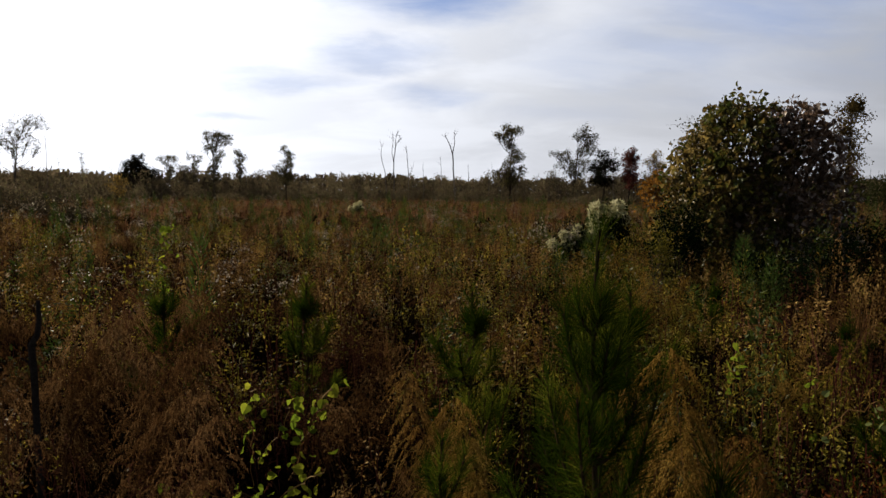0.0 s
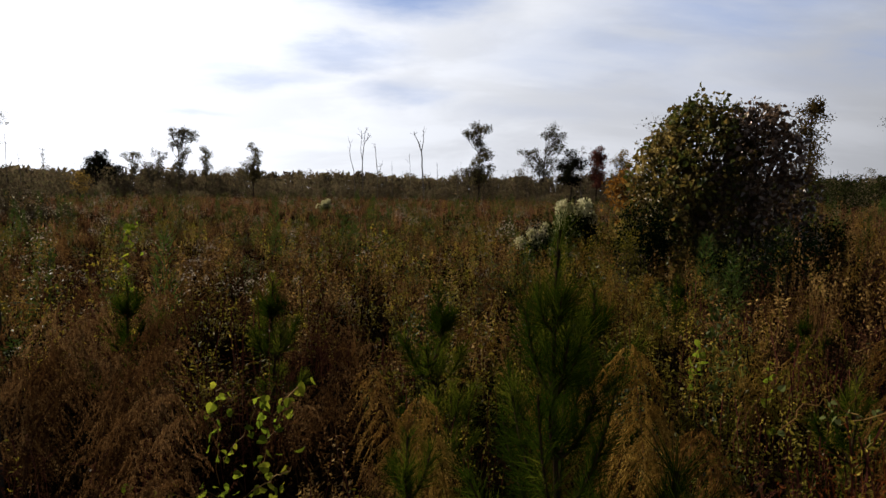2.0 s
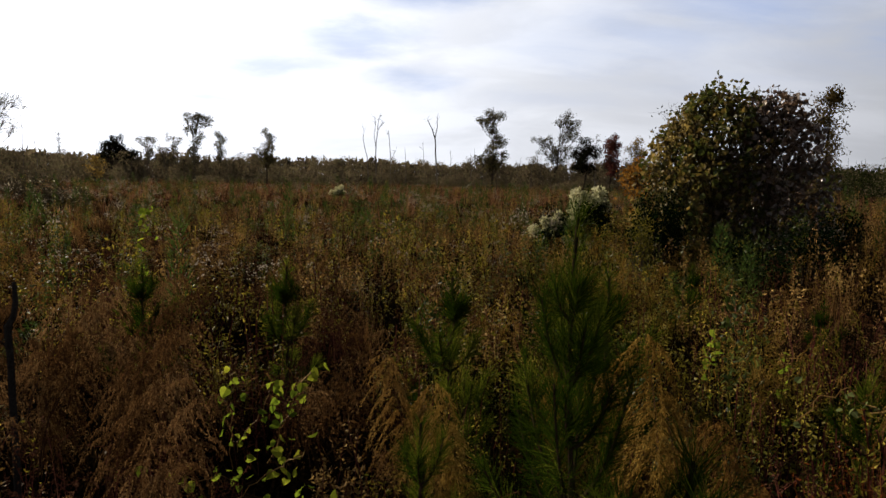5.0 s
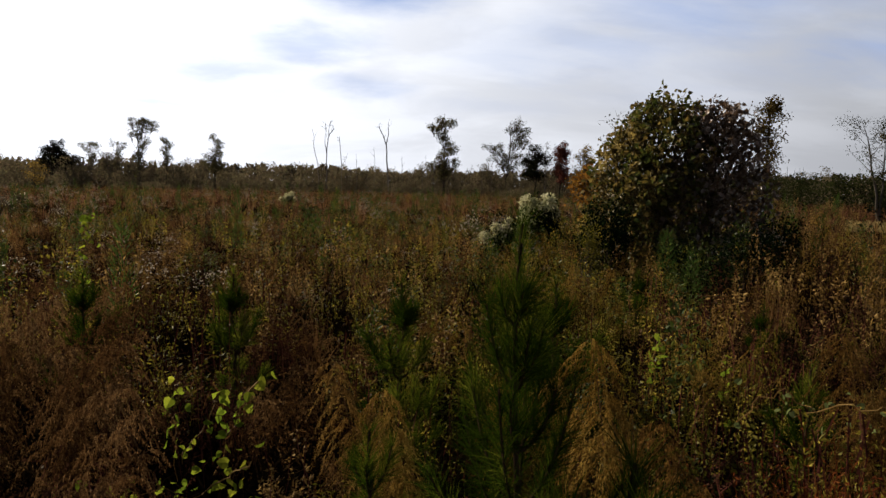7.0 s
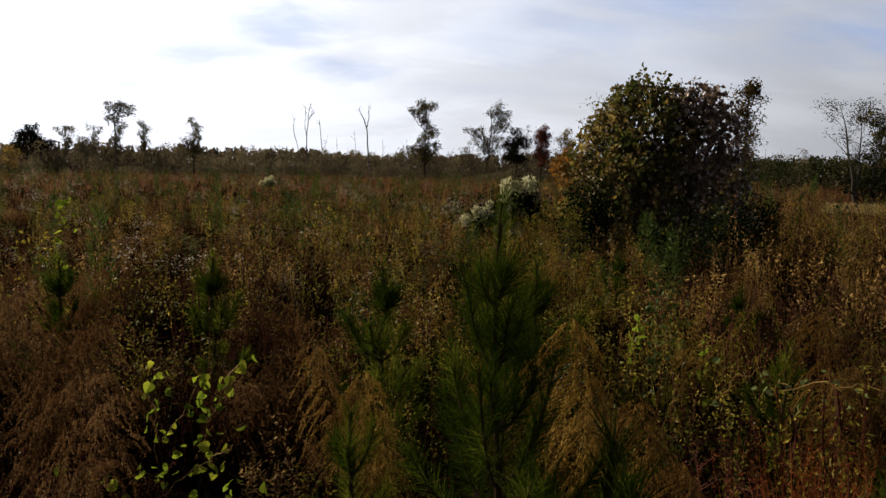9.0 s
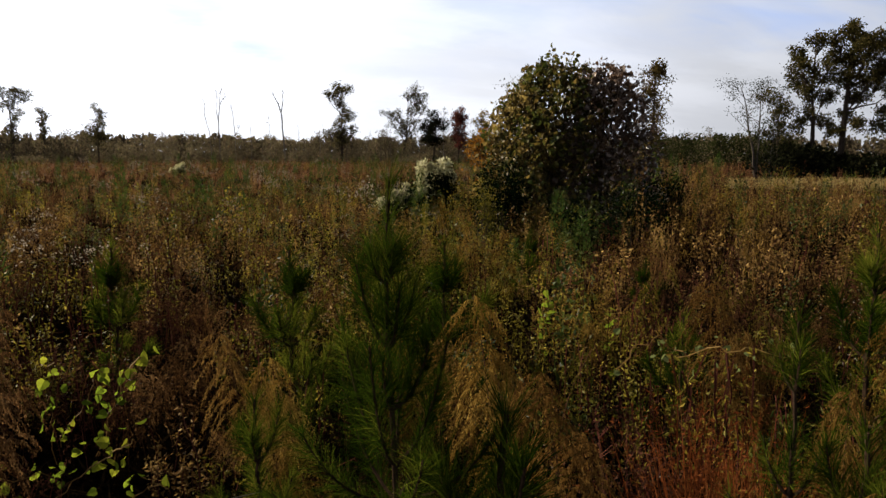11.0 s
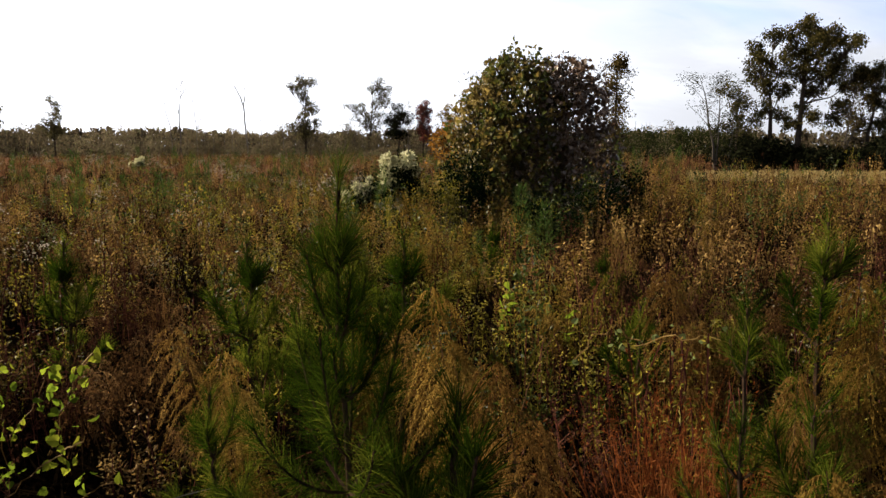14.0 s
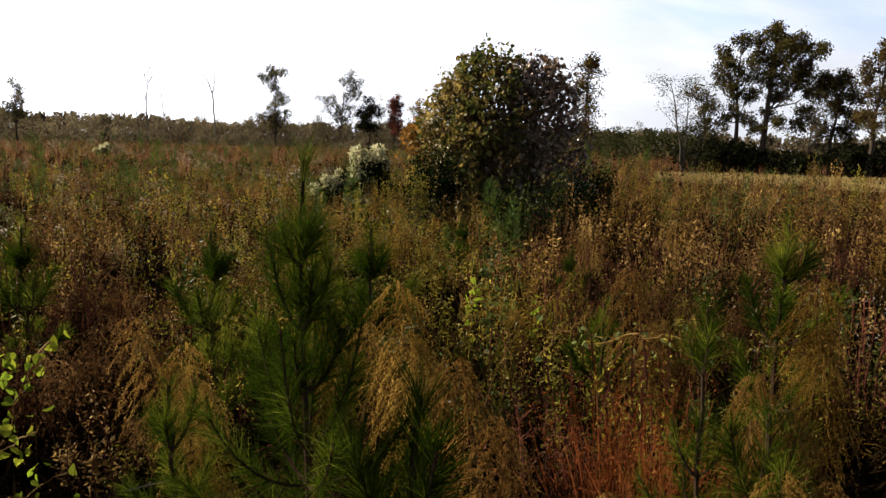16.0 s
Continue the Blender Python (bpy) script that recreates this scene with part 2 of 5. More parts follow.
M = {
    # soil kept near black, painting the shade between the plants into it
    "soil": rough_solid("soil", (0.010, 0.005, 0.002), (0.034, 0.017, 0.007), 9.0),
    "crop_soil": rough_solid("crop_soil", (0.06, 0.045, 0.025), (0.15, 0.115, 0.065), 5.0),
    "bark_dark": rough_solid("bark_dark", (0.014, 0.011, 0.009), (0.050, 0.038, 0.028), 30.0),
    "bark_grey": rough_solid("bark_grey", (0.025, 0.021, 0.017), (0.08, 0.068, 0.055), 18.0),
    "bark_pale": rough_solid("bark_pale", (0.05, 0.042, 0.034), (0.15, 0.13, 0.11), 10.0),
    "pine_bark": rough_solid("pine_bark", (0.009, 0.006, 0.004), (0.034, 0.021, 0.013), 90.0),
    "charred": rough_solid("charred", (0.008, 0.007, 0.006), (0.030, 0.026, 0.022), 60.0),
    "dry_stem": foliage("dry_stem", [(0, (0.07, 0.035, 0.018)), (1, (0.22, 0.12, 0.06))], 0.05, 0.7),
    "red_stem": foliage("red_stem", [(0, (0.055, 0.018, 0.014)), (0.6, (0.15, 0.048, 0.034)), (1, (0.26, 0.11, 0.07))], 0.08, 0.6, dry=0.34),
    "fennel": foliage("fennel", [(0, (0.08, 0.042, 0.009)), (0.5, (0.32, 0.182, 0.036)), (1, (0.78, 0.50, 0.12))], 0.50, 0.65, dry=0.26),
    "fennel_tan": foliage("fennel_tan", [(0, (0.08, 0.036, 0.011)), (0.5, (0.31, 0.160, 0.040)), (1, (0.72, 0.44, 0.12))], 0.50, 0.65, dry=0.245),
    "fennel_red": foliage("fennel_red", [(0, (0.06, 0.025, 0.012)), (0.5, (0.22, 0.108, 0.040)), (1, (0.60, 0.36, 0.15))], 0.48, 0.65, dry=0.21),
    "fennel_green": foliage("fennel_green", [(0, (0.040, 0.045, 0.006)), (0.5, (0.17, 0.145, 0.020)), (1, (0.46, 0.34, 0.055))], 0.50, 0.65),
    "sedge": foliage("sedge", [(0, (0.06, 0.026, 0.011)), (0.5, (0.22, 0.108, 0.038)), (1, (0.50, 0.28, 0.10))], 0.42, 0.6),
    "sedge_orange": foliage("sedge_orange", [(0, (0.12, 0.028, 0.010)), (0.5, (0.38, 0.105, 0.03)), (1, (0.62, 0.25, 0.08))], 0.42, 0.6, dry=0.2),
    "sedge_far": foliage("sedge_far", [(0, (0.09, 0.040, 0.022)), (0.5, (0.24, 0.110, 0.058)), (1, (0.42, 0.23, 0.12))], 0.40, 0.7, 0.5, 9.0, dry=0.34),
    "weed_dark": foliage("weed_dark", [(0, (0.034, 0.014, 0.010)), (0.6, (0.105, 0.045, 0.025)), (1, (0.25, 0.13, 0.075))], 0.25, 0.6, dry=0.3),
    "forb": foliage("forb", [(0, (0.020, 0.022, 0.003)), (0.4, (0.110, 0.100, 0.012)), (0.75, (0.28, 0.215, 0.026)), (1, (0.60, 0.46, 0.08))], 0.42, 0.5, dry=0.5, gloss=0.05),
    "forb_brown": foliage("forb_brown", [(0, (0.034, 0.016, 0.006)), (0.5, (0.165, 0.090, 0.024)), (1, (0.46, 0.30, 0.10))], 0.34, 0.6, gloss=0.04, dry=0.49),
    "forb_green": foliage("forb_green", [(0, (0.012, 0.022, 0.004)), (0.5, (0.060, 0.080, 0.014)), (1, (0.24, 0.22, 0.04))], 0.38, 0.45, gloss=0.06, dry=0.4),
    "forb_far": foliage("forb_far", [(0, (0.06, 0.038, 0.016)), (0.5, (0.17, 0.105, 0.040)), (1, (0.34, 0.23, 0.08))], 0.36, 0.6, 0.4, 7.0, dry=0.46),
    "fluff": foliage("fluff", [(0, (0.40, 0.33, 0.25)), (1, (0.74, 0.64, 0.52))], 0.45, 0.9, 0.1, dry=0.26),
    "fluff_cream": foliage("fluff_cream", [(0, (0.42, 0.42, 0.20)), (0.6, (0.66, 0.63, 0.36)), (1, (0.82, 0.78, 0.54))], 0.45, 0.9, 0.1, dry=0.46),
    "vine": foliage("vine", [(0, (0.07, 0.13, 0.012)), (0.5, (0.22, 0.30, 0.025)), (1, (0.48, 0.44, 0.04))], 0.5, 0.4, 0.1, dry=0.42),
    "vine_pale": foliage("vine_pale", [(0, (0.10, 0.15, 0.04)), (1, (0.30, 0.33, 0.12))], 0.45, 0.45, 0.1, dry=0.35),
    # the few palest leaves stand in for glints on a dark mass
    "bramble": foliage("bramble", [(0, (0.012, 0.010, 0.006)), (0.70, (0.045, 0.036, 0.022)), (0.85, (0.14, 0.115, 0.075)), (1, (0.60, 0.56, 0.42))], 0.30, 0.6, 0.3, 2.0, dry=0.8),
    # top stop raised in place of sun glinting off the needles
    "needle": foliage("needle", [(0, (0.009, 0.022, 0.002)), (0.55, (0.058, 0.100, 0.008)), (1, (0.42, 0.44, 0.05))], 0.42, 0.36, 0.12, 2.0, dry=0.24),
    "needle_far": foliage("needle_far", [(0, (0.022, 0.045, 0.010)), (1, (0.090, 0.14, 0.03))], 0.30, 0.5, 0.2, 8.0, dry=0.5),
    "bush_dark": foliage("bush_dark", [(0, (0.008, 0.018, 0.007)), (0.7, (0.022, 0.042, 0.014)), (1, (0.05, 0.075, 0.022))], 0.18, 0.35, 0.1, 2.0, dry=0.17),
    "bacch": foliage("bacch", [(0, (0.025, 0.045, 0.018)), (1, (0.10, 0.13, 0.055))], 0.35, 0.5, 0.1, dry=0.4),
    "gum": foliage("gum", [(0, (0.026, 0.038, 0.008)), (0.3, (0.085, 0.092, 0.016)), (0.6, (0.155, 0.105, 0.026)), (1, (0.34, 0.25, 0.075))], 0.40, 0.42, 0.4, 0.7, dry=0.55, gloss=0.10),
    "gum_dark": foliage("gum_dark", [(0, (0.030, 0.020, 0.012)), (0.6, (0.10, 0.060, 0.036)), (1, (0.24, 0.16, 0.10))], 0.30, 0.34, 0.3, 1.0, 0.42, dry=0.78),
    "orange_leaf": foliage("orange_leaf", [(0, (0.16, 0.06, 0.012)), (0.6, (0.36, 0.17, 0.03)), (1, (0.48, 0.30, 0.05))], 0.45, 0.5, dry=0.45),
    "red_leaf": foliage("red_leaf", [(0, (0.07, 0.02, 0.018)), (1, (0.22, 0.075, 0.05))], 0.4, 0.55, dry=0.45),
    "yellow_leaf": foliage("yellow_leaf", [(0, (0.22, 0.13, 0.03)), (1, (0.48, 0.33, 0.08))], 0.45, 0.55, dry=0.45),
    "tree_leaf": foliage("tree_leaf", [(0, (0.028, 0.026, 0.013)), (0.6, (0.070, 0.062, 0.026)), (1, (0.13, 0.10, 0.045))], 0.42, 0.55, 0.3, 3.0, dry=0.6),
    "tree_green": foliage("tree_green", [(0, (0.028, 0.038, 0.016)), (0.6, (0.065, 0.075, 0.026)), (1, (0.13, 0.12, 0.045))], 0.35, 0.55, 0.3, 3.0),
    "oak_leaf": foliage("oak_leaf", [(0, (0.022, 0.021, 0.008)), (0.6, (0.062, 0.054, 0.018)), (1, (0.15, 0.11, 0.04))], 0.35, 0.45, 0.35, 2.5, dry=0.6),
    "oak_brown": foliage("oak_brown", [(0, (0.045, 0.032, 0.014)), (0.6, (0.12, 0.085, 0.030)), (1, (0.20, 0.14, 0.05))], 0.38, 0.5, 0.3, 3.0, dry=0.45),
    # factor raised to paint in the haze that lightens distant woods
    "wood_far": foliage("wood_far", [(0, (0.035, 0.028, 0.020)), (0.5, (0.080, 0.060, 0.038)), (0.8, (0.075, 0.075, 0.035)), (1, (0.16, 0.095, 0.048))], 0.40, 0.7, 0.5, 14.0, dry=0.95),
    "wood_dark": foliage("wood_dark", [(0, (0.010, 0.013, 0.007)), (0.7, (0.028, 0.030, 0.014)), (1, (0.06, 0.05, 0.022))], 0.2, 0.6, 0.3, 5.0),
    "crop": foliage("crop", [(0, (0.18, 0.125, 0.045)), (0.5, (0.38, 0.28, 0.11)), (1, (0.56, 0.44, 0.20))], 0.35, 0.7, 0.2, 2.5, dry=0.42),
    # dead growth coloured almost black, standing in for shade deep among the stems
    "litter_shade": foliage("litter_shade", [(0, (0.020, 0.012, 0.007)), (0.7, (0.05, 0.032, 0.016)), (1, (0.11, 0.075, 0.035))], 0.2, 0.7, dry=0.15),
}


# ---------------------------------------------------------------- mesh tools
class Geo:
    """Collects triangles in arrays."""

    def __init__(self):
        self.v, self.f, self.n = [], [], 0

    def add(self, v, f):
        v = np.asarray(v, float).reshape(-1, 3)
        self.v.append(v)
        self.f.append(np.asarray(f, int).reshape(-1, 3) + self.n)
        self.n += len(v)

    def arrays(self):
        if not self.v:
            return np.zeros((0, 3)), np.zeros((0, 3), int)
        return np.concatenate(self.v), np.concatenate(self.f)

    def blades(self, base, way, length, width, droop, rng, segs=2):
        """Narrow tapering blades that start at base along way and sag by droop."""
        base, way = np.asarray(base, float), np.asarray(way, float)
        n = len(base)
        if not n:
            return
        way = way / (np.linalg.norm(way, axis=1, keepdims=True) + 1e-9)
        length, width, droop = (np.broadcast_to(np.asarray(a, float), (n,)) for a in (length, width, droop))
        side = np.cross(way, rng.normal(size=(n, 3)))
        side /= np.linalg.norm(side, axis=1, keepdims=True) + 1e-9
        side = side * (width / 2)[:, None]
        rows = []
        for k in range(segs):
            s = k / segs
            p = base + way * (length * s)[:, None]
            p[:, 2] -= droop * length * s * s
            w = 1 - 0.5 * s
            rows += [p - side * w, p + side * w]
        p = base + way * length[:, None]
        p[:, 2] -= droop * length
        rows.append(p)
        m = len(rows)
        v = np.stack(rows, 1).reshape(-1, 3)
        f = []
        for k in range(segs - 1):
            a = 2 * k
            f += [(a, a + 1, a + 3), (a, a + 3, a + 2)]
        a = 2 * (segs - 1)
        f.append((a, a + 1, a + 2))
        f = (np.array(f)[None] + (np.arange(n) * m)[:, None, None]).reshape(-1, 3)
        self.add(v, f)

    def leaves(self, pos, way, length, width, rng, fold=0.25, fine=0):
        """Leaves: folded diamonds, six-cornered ones (fine 1) or heart-shaped ones (fine 2)."""
        pos, way = np.asarray(pos, float), np.asarray(way, float)
        n = len(pos)
        if not n:
            return
        way = way / (np.linalg.norm(way, axis=1, keepdims=True) + 1e-9)
        length, width = (np.broadcast_to(np.asarray(a, float), (n,))[:, None] for a in (length, width))
        side = np.cross(way, rng.normal(size=(n, 3)))
        side /= np.linalg.norm(side, axis=1, keepdims=True) + 1e-9
        up = np.cross(side, way)
        if fine == 1:
            at = [(0, 0, 0), (0.22, -0.5, fold), (0.62, -0.40, fold * 0.8), (1, 0, -fold * 0.6), (0.62, 0.40, fold * 0.8), (0.22, 0.5, fold), (0.45, 0, 0)]
            tri = [(k, 6, (k + 1) % 6) for k in range(6)]
        elif fine:
            at = [(0.06, 0, 0), (-0.04, -0.26, fold * 0.6), (0.16, -0.48, fold), (0.42, -0.47, fold), (0.72, -0.27, fold * 0.5), (1, 0, -fold * 0.6),
                  (0.72, 0.27, fold * 0.5), (0.42, 0.47, fold), (0.16, 0.48, fold), (-0.04, 0.26, fold * 0.6), (0.42, 0, 0)]
            tri = [(k, 10, (k + 1) % 10) for k in range(10)]
        else:
            at = [(0, 0, 0), (0.45, -0.5, fold), (1, 0, 0), (0.45, 0.5, fold)]
            tri = [(0, 2, 1), (0, 3, 2)]
        v = np.stack([pos + way * length * a + side * width * b + up * width * c for a, b, c in at], 1).reshape(-1, 3)
        f = (np.array(tri)[None] + (np.arange(n) * len(at))[:, None, None]).reshape(-1, 3)
        self.add(v, f)

    def tube(self, path, radii, sides=5):
        path = np.asarray(path, float)
        n = len(path)
        radii = np.broadcast_to(np.asarray(radii, float), (n,))
        tan = np.gradient(path, axis=0)
        tan /= np.linalg.norm(tan, axis=1, keepdims=True) + 1e-9
        ref = np.array([0.31, 0.95, 0.05])
        a = np.cross(tan, ref)
        a /= np.linalg.norm(a, axis=1, keepdims=True) + 1e-9
        b = np.cross(tan, a)
        ang = np.arange(sides) * 2 * math.pi / sides
        ring = a[:, None] * np.cos(ang)[None, :, None] + b[:, None] * np.sin(ang)[None, :, None]
        v = (path[:, None] + ring * radii[:, None, None]).reshape(-1, 3)
        f = []
        for i in range(n - 1):
            for j in range(sides):
                p, q = i * sides + j, i * sides + (j + 1) % sides
                f += [(p, q, q + sides), (p, q + sides, p + sides)]
        top = (n - 1) * sides
        f += [(top, top + j, top + j + 1) for j in range(1, sides - 1)]
        self.add(v, f)

    def mesh(self, name, material):
        v, f = self.arrays()
        me = bpy.data.meshes.new(name)
        me.from_pydata(v.tolist(), [], f.tolist())
        me.materials.append(material)
        return me


def part(name, geo, material, parent, label=""):
    ob = new(name, geo.mesh(name, material))
    ob.parent = parent
    return tagged(ob, label) if label else ob


def thing(name, label, category, group="", at=None):
    ob = new(name)
    ob.empty_display_size = 0.1
    if at is not None:
        ob.matrix_basis = at
    return tagged(ob, label, category, group)


def unit(rng, n, up=0.0, spread=1.0):
    """n random directions, leaning up or down by up."""
    d = rng.normal(size=(n, 3)) * spread
    d[:, 2] += up
    return d / (np.linalg.norm(d, axis=1, keepdims=True) + 1e-9)


def along(path, s):
    """Points at the fractions s of a path."""
    path = np.asarray(path, float)
    x = np.linspace(0, 1, len(path))
    return np.stack([np.interp(s, x, path[:, k]) for k in range(3)], 1)


def spot(x, y, turn=0.0, size=1.0, z=0.0):
    return pose(x, y, z, 0, 0, turn) @ Matrix.Scale(size, 4)


# ---------------------------------------------------------------- ground
def make_ground():
    """One sheet out to the horizon, gently uneven close by."""
    rings = [0, 1, 2, 3, 4.5, 6, 8, 10, 13, 17, 22, 30, 40, 55, 75, 100, 140, 200, 320, 600, 1200, 2500]
    n, bm = 72, bmesh.new()
    grid = []
    for r in rings:
        row = []
        for k in range(n if r else 1):
            a = 2 * math.pi * k / n
            x, y = r * math.sin(a), r * math.cos(a)
            z = 0.05 * noise.noise(Vector((x * 0.6, y * 0.6, 0))) + 0.10 * noise.noise(Vector((x * 0.09, y * 0.09, 4)))
            row.append(bm.verts.new((x, y, z if r < 300 else -0.1)))
        grid.append(row)
    for i in range(len(rings) - 1):
        a, b = grid[i], grid[i + 1]
        for k in range(n):
            j = (k + 1) % n
            if len(a) == 1:
                bm.faces.new((a[0], b[j], b[k]))
            else:
                bm.faces.new((a[k], a[j], b[j], b[k]))
    me = bpy.data.meshes.new("ground")
    bm.normal_update()
    bm.to_mesh(me)
    bm.free()
    if me.polygons[0].normal.z < 0:
        me.flip_normals()
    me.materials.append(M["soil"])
    for p in me.polygons:
        p.use_smooth = True
    tagged(new("ground", me), "leaf-strewn soil under the old field, coloured dark like shade", "ground", kind="structure")


make_ground()


# ---------------------------------------------------------------- trees
TAU = 2 * math.pi


def profile(points, h):
    xs, ys = zip(*points)
    return np.interp(h, xs, ys)


def tree(name, label, x, y, height, radius, trunk_r, shape, leaves, leaf, mats, seed,
         lean=(0, 0), limbs=26, twigs=4, clump=0.5, rise=0.6, forks=1, group="", crooked=0.03, broad=0):
    """A tapered trunk with limbs and twigs, and leaves in loose clumps round the twigs.
    shape: (fraction of the height, fraction of the radius) for the limbs' reach."""
    rng = np.random.default_rng(seed)
    bark, green = mats
    root = thing(name, label, "tree", group, pose(x, y, 0))
    trunk, wood, crown = Geo(), Geo(), Geo()
    low = shape[0][0]
    stems = []
    for k in range(forks):
        s = np.linspace(0, 1, 9)
        a = 2 * math.pi * (k + rng.random()) / max(forks, 1)
        out = 0.0 if forks == 1 else radius * 0.45
        h = height * (1 if k == 0 else rng.uniform(0.72, 0.94))
        path = np.stack([lean[0] * s + out * np.cos(a) * s ** 1.5, lean[1] * s + out * np.sin(a) * s ** 1.5, h * s], 1)
        path[1:, :2] += np.cumsum(rng.normal(size=(8, 2)), 0) * crooked * height * 0.25
        r = trunk_r * (1 if k == 0 else 0.7) * (1 - 0.93 * s) * (1 + 0.5 * np.exp(-s * 25)) + 0.008
        trunk.tube(path, r, 7)
        stems.append((path, h))
    tips = []
    for k in range(limbs):
        path, h = stems[k % forks]
        f = low + (0.985 - low) * ((k + rng.random()) / limbs) ** 0.9
        p0 = along(path, [f])[0]
        reach = radius * profile(shape, f) * rng.uniform(0.6, 1.15)
        a = k * 2.4 + rng.normal() * 0.5
        up = rise * rng.uniform(0.5, 1.4)
        s = np.linspace(0, 1, 5)
        d = np.array([math.cos(a), math.sin(a), 0])
        lp = p0 + d * (reach * s)[:, None]
        lp[:, 2] += up * reach * s * (0.6 + 0.4 * s)
        lp[1:] += rng.normal(size=(4, 3)) * reach * 0.07
        lp[:, 2] = np.minimum(lp[:, 2], h * 1.02)
        r0 = trunk_r * 0.34 * (1 - 0.75 * f) + 0.006
        wood.tube(lp, r0 * (1 - 0.85 * s), 4)
        for q in range(twigs):
            t0 = rng.uniform(0.3, 1.0)
            b0 = along(lp, [t0])[0]
            d2 = unit(rng, 1, 0.35)[0]
            ln = reach * rng.uniform(0.18, 0.42) + 0.1
            tp = b0 + d2 * (ln * np.linspace(0, 1, 3))[:, None]
            wood.tube(tp, [r0 * 0.35 + 0.003, r0 * 0.25 + 0.003, 0.003], 3)
            tips.append((tp, ln))
    if leaves:
        # some twigs carry much, some little: gaps and an uneven outline
        load = rng.gamma(1.2, 1.0, len(tips)) * np.repeat(rng.gamma(3.0, 0.33, limbs) + 0.1, twigs) + 0.03
        count = rng.multinomial(leaves, load / load.sum())
        for (tp, ln), c in zip(tips, count):
            if not c:
                continue
            p = along(tp, rng.uniform(0.1, 1.1, c)) + np.clip(rng.normal(size=(c, 3)), -1.5, 1.5) * clump * np.array([1, 1, 0.75])
            crown.leaves(p, unit(rng, c, -0.3), leaf * rng.uniform(0.6, 1.35, c), leaf * rng.uniform(0.5, 0.95, c), rng, 0.25, broad)
    part("trunk", trunk, bark, root)
    tagged(part("branchwork", wood, bark, root), kind="stuff")
    if leaves:
        part("crown", crown, green, root)
    return root


def dome_tree(label, x, y, height, radius, seed, mats, shoots, leaf, group, per=13, stems=4):
    """A young broadleaf tree, leafy to the ground: shoots run out and up from several stems to a lobed dome, set with single large leaves."""
    rng = np.random.default_rng(seed)
    bark, green = mats
    root = thing("broadleaf_tree", label, "tree", group, pose(x, y, 0))
    trunk, wood, crown = Geo(), Geo(), Geo()
    s = np.linspace(0, 1, 7)
    for k in range(stems):
        a = TAU * (k + rng.random()) / stems
        out = np.array([math.cos(a), math.sin(a), 0]) * radius * rng.uniform(0.15, 0.42)
        path = out * (0.25 + 0.75 * s[:, None] ** 1.4)
        path[:, 2] = height * rng.uniform(0.72, 0.9) * s
        path[1:, :2] += np.cumsum(rng.normal(size=(6, 2)), 0) * 0.025
        trunk.tube(path, 0.045 * (1 - 0.85 * s) + 0.006, 6)
    for k in range(shoots):
        u = ((k + rng.random()) / shoots) ** 0.8
        a = k * 2.39996 + rng.normal() * 0.25
        z = height * (0.10 + 0.90 * u)
        q = u if u > 0.32 else 0.32
        r = radius * math.sqrt(max(1 - ((q - 0.32) / 0.70) ** 2.3, 0.0))
        lobe = 1 + 0.26 * noise.noise(Vector((math.cos(a) * 1.7, math.sin(a) * 1.7, u * 4.0 + seed))) + rng.normal() * 0.07
        r *= lobe
        inner = rng.uniform(0.55, 1.0) if rng.random() < 0.30 else 1.0
        tip = np.array([math.cos(a) * r * inner, math.sin(a) * r * inner, z * (0.92 + 0.08 * lobe) + rng.normal() * 0.04])
        base = np.array([tip[0] * 0.42, tip[1] * 0.42, max(tip[2] - rng.uniform(0.5, 1.0) * radius * (0.45 + 0.6 * (1 - u)), 0.25)])
        t = np.linspace(0, 1, 5)
        path = base + (tip - base) * t[:, None]
        path[:, 2] -= 0.10 * radius * np.sin(t * math.pi) * (1 - u)
        path[1:-1] += rng.normal(size=(3, 3)) * 0.03
        wood.tube(path, 0.010 * (1 - 0.8 * t) + 0.002, 3)
        n = max(int(per * rng.gamma(4, 0.25)), 3)
        f = 1 - rng.beta(1.0, 1.6, n)
        d = unit(rng, n, -0.1)
        p = along(path, f) + d * (leaf * rng.uniform(0.3, 0.9, n))[:, None]
        size = leaf * rng.uniform(0.55, 1.3, n)
        crown.leaves(p, d + rng.normal(size=(n, 3)) * 0.3 - [0, 0, 0.35], size, size * rng.uniform(0.65, 1.0, n), rng, 0.2, 1)
    part("trunk", trunk, bark, root)
    tagged(part("branchwork", wood, bark, root), kind="stuff")
    part("crown", crown, green, root)
    return root


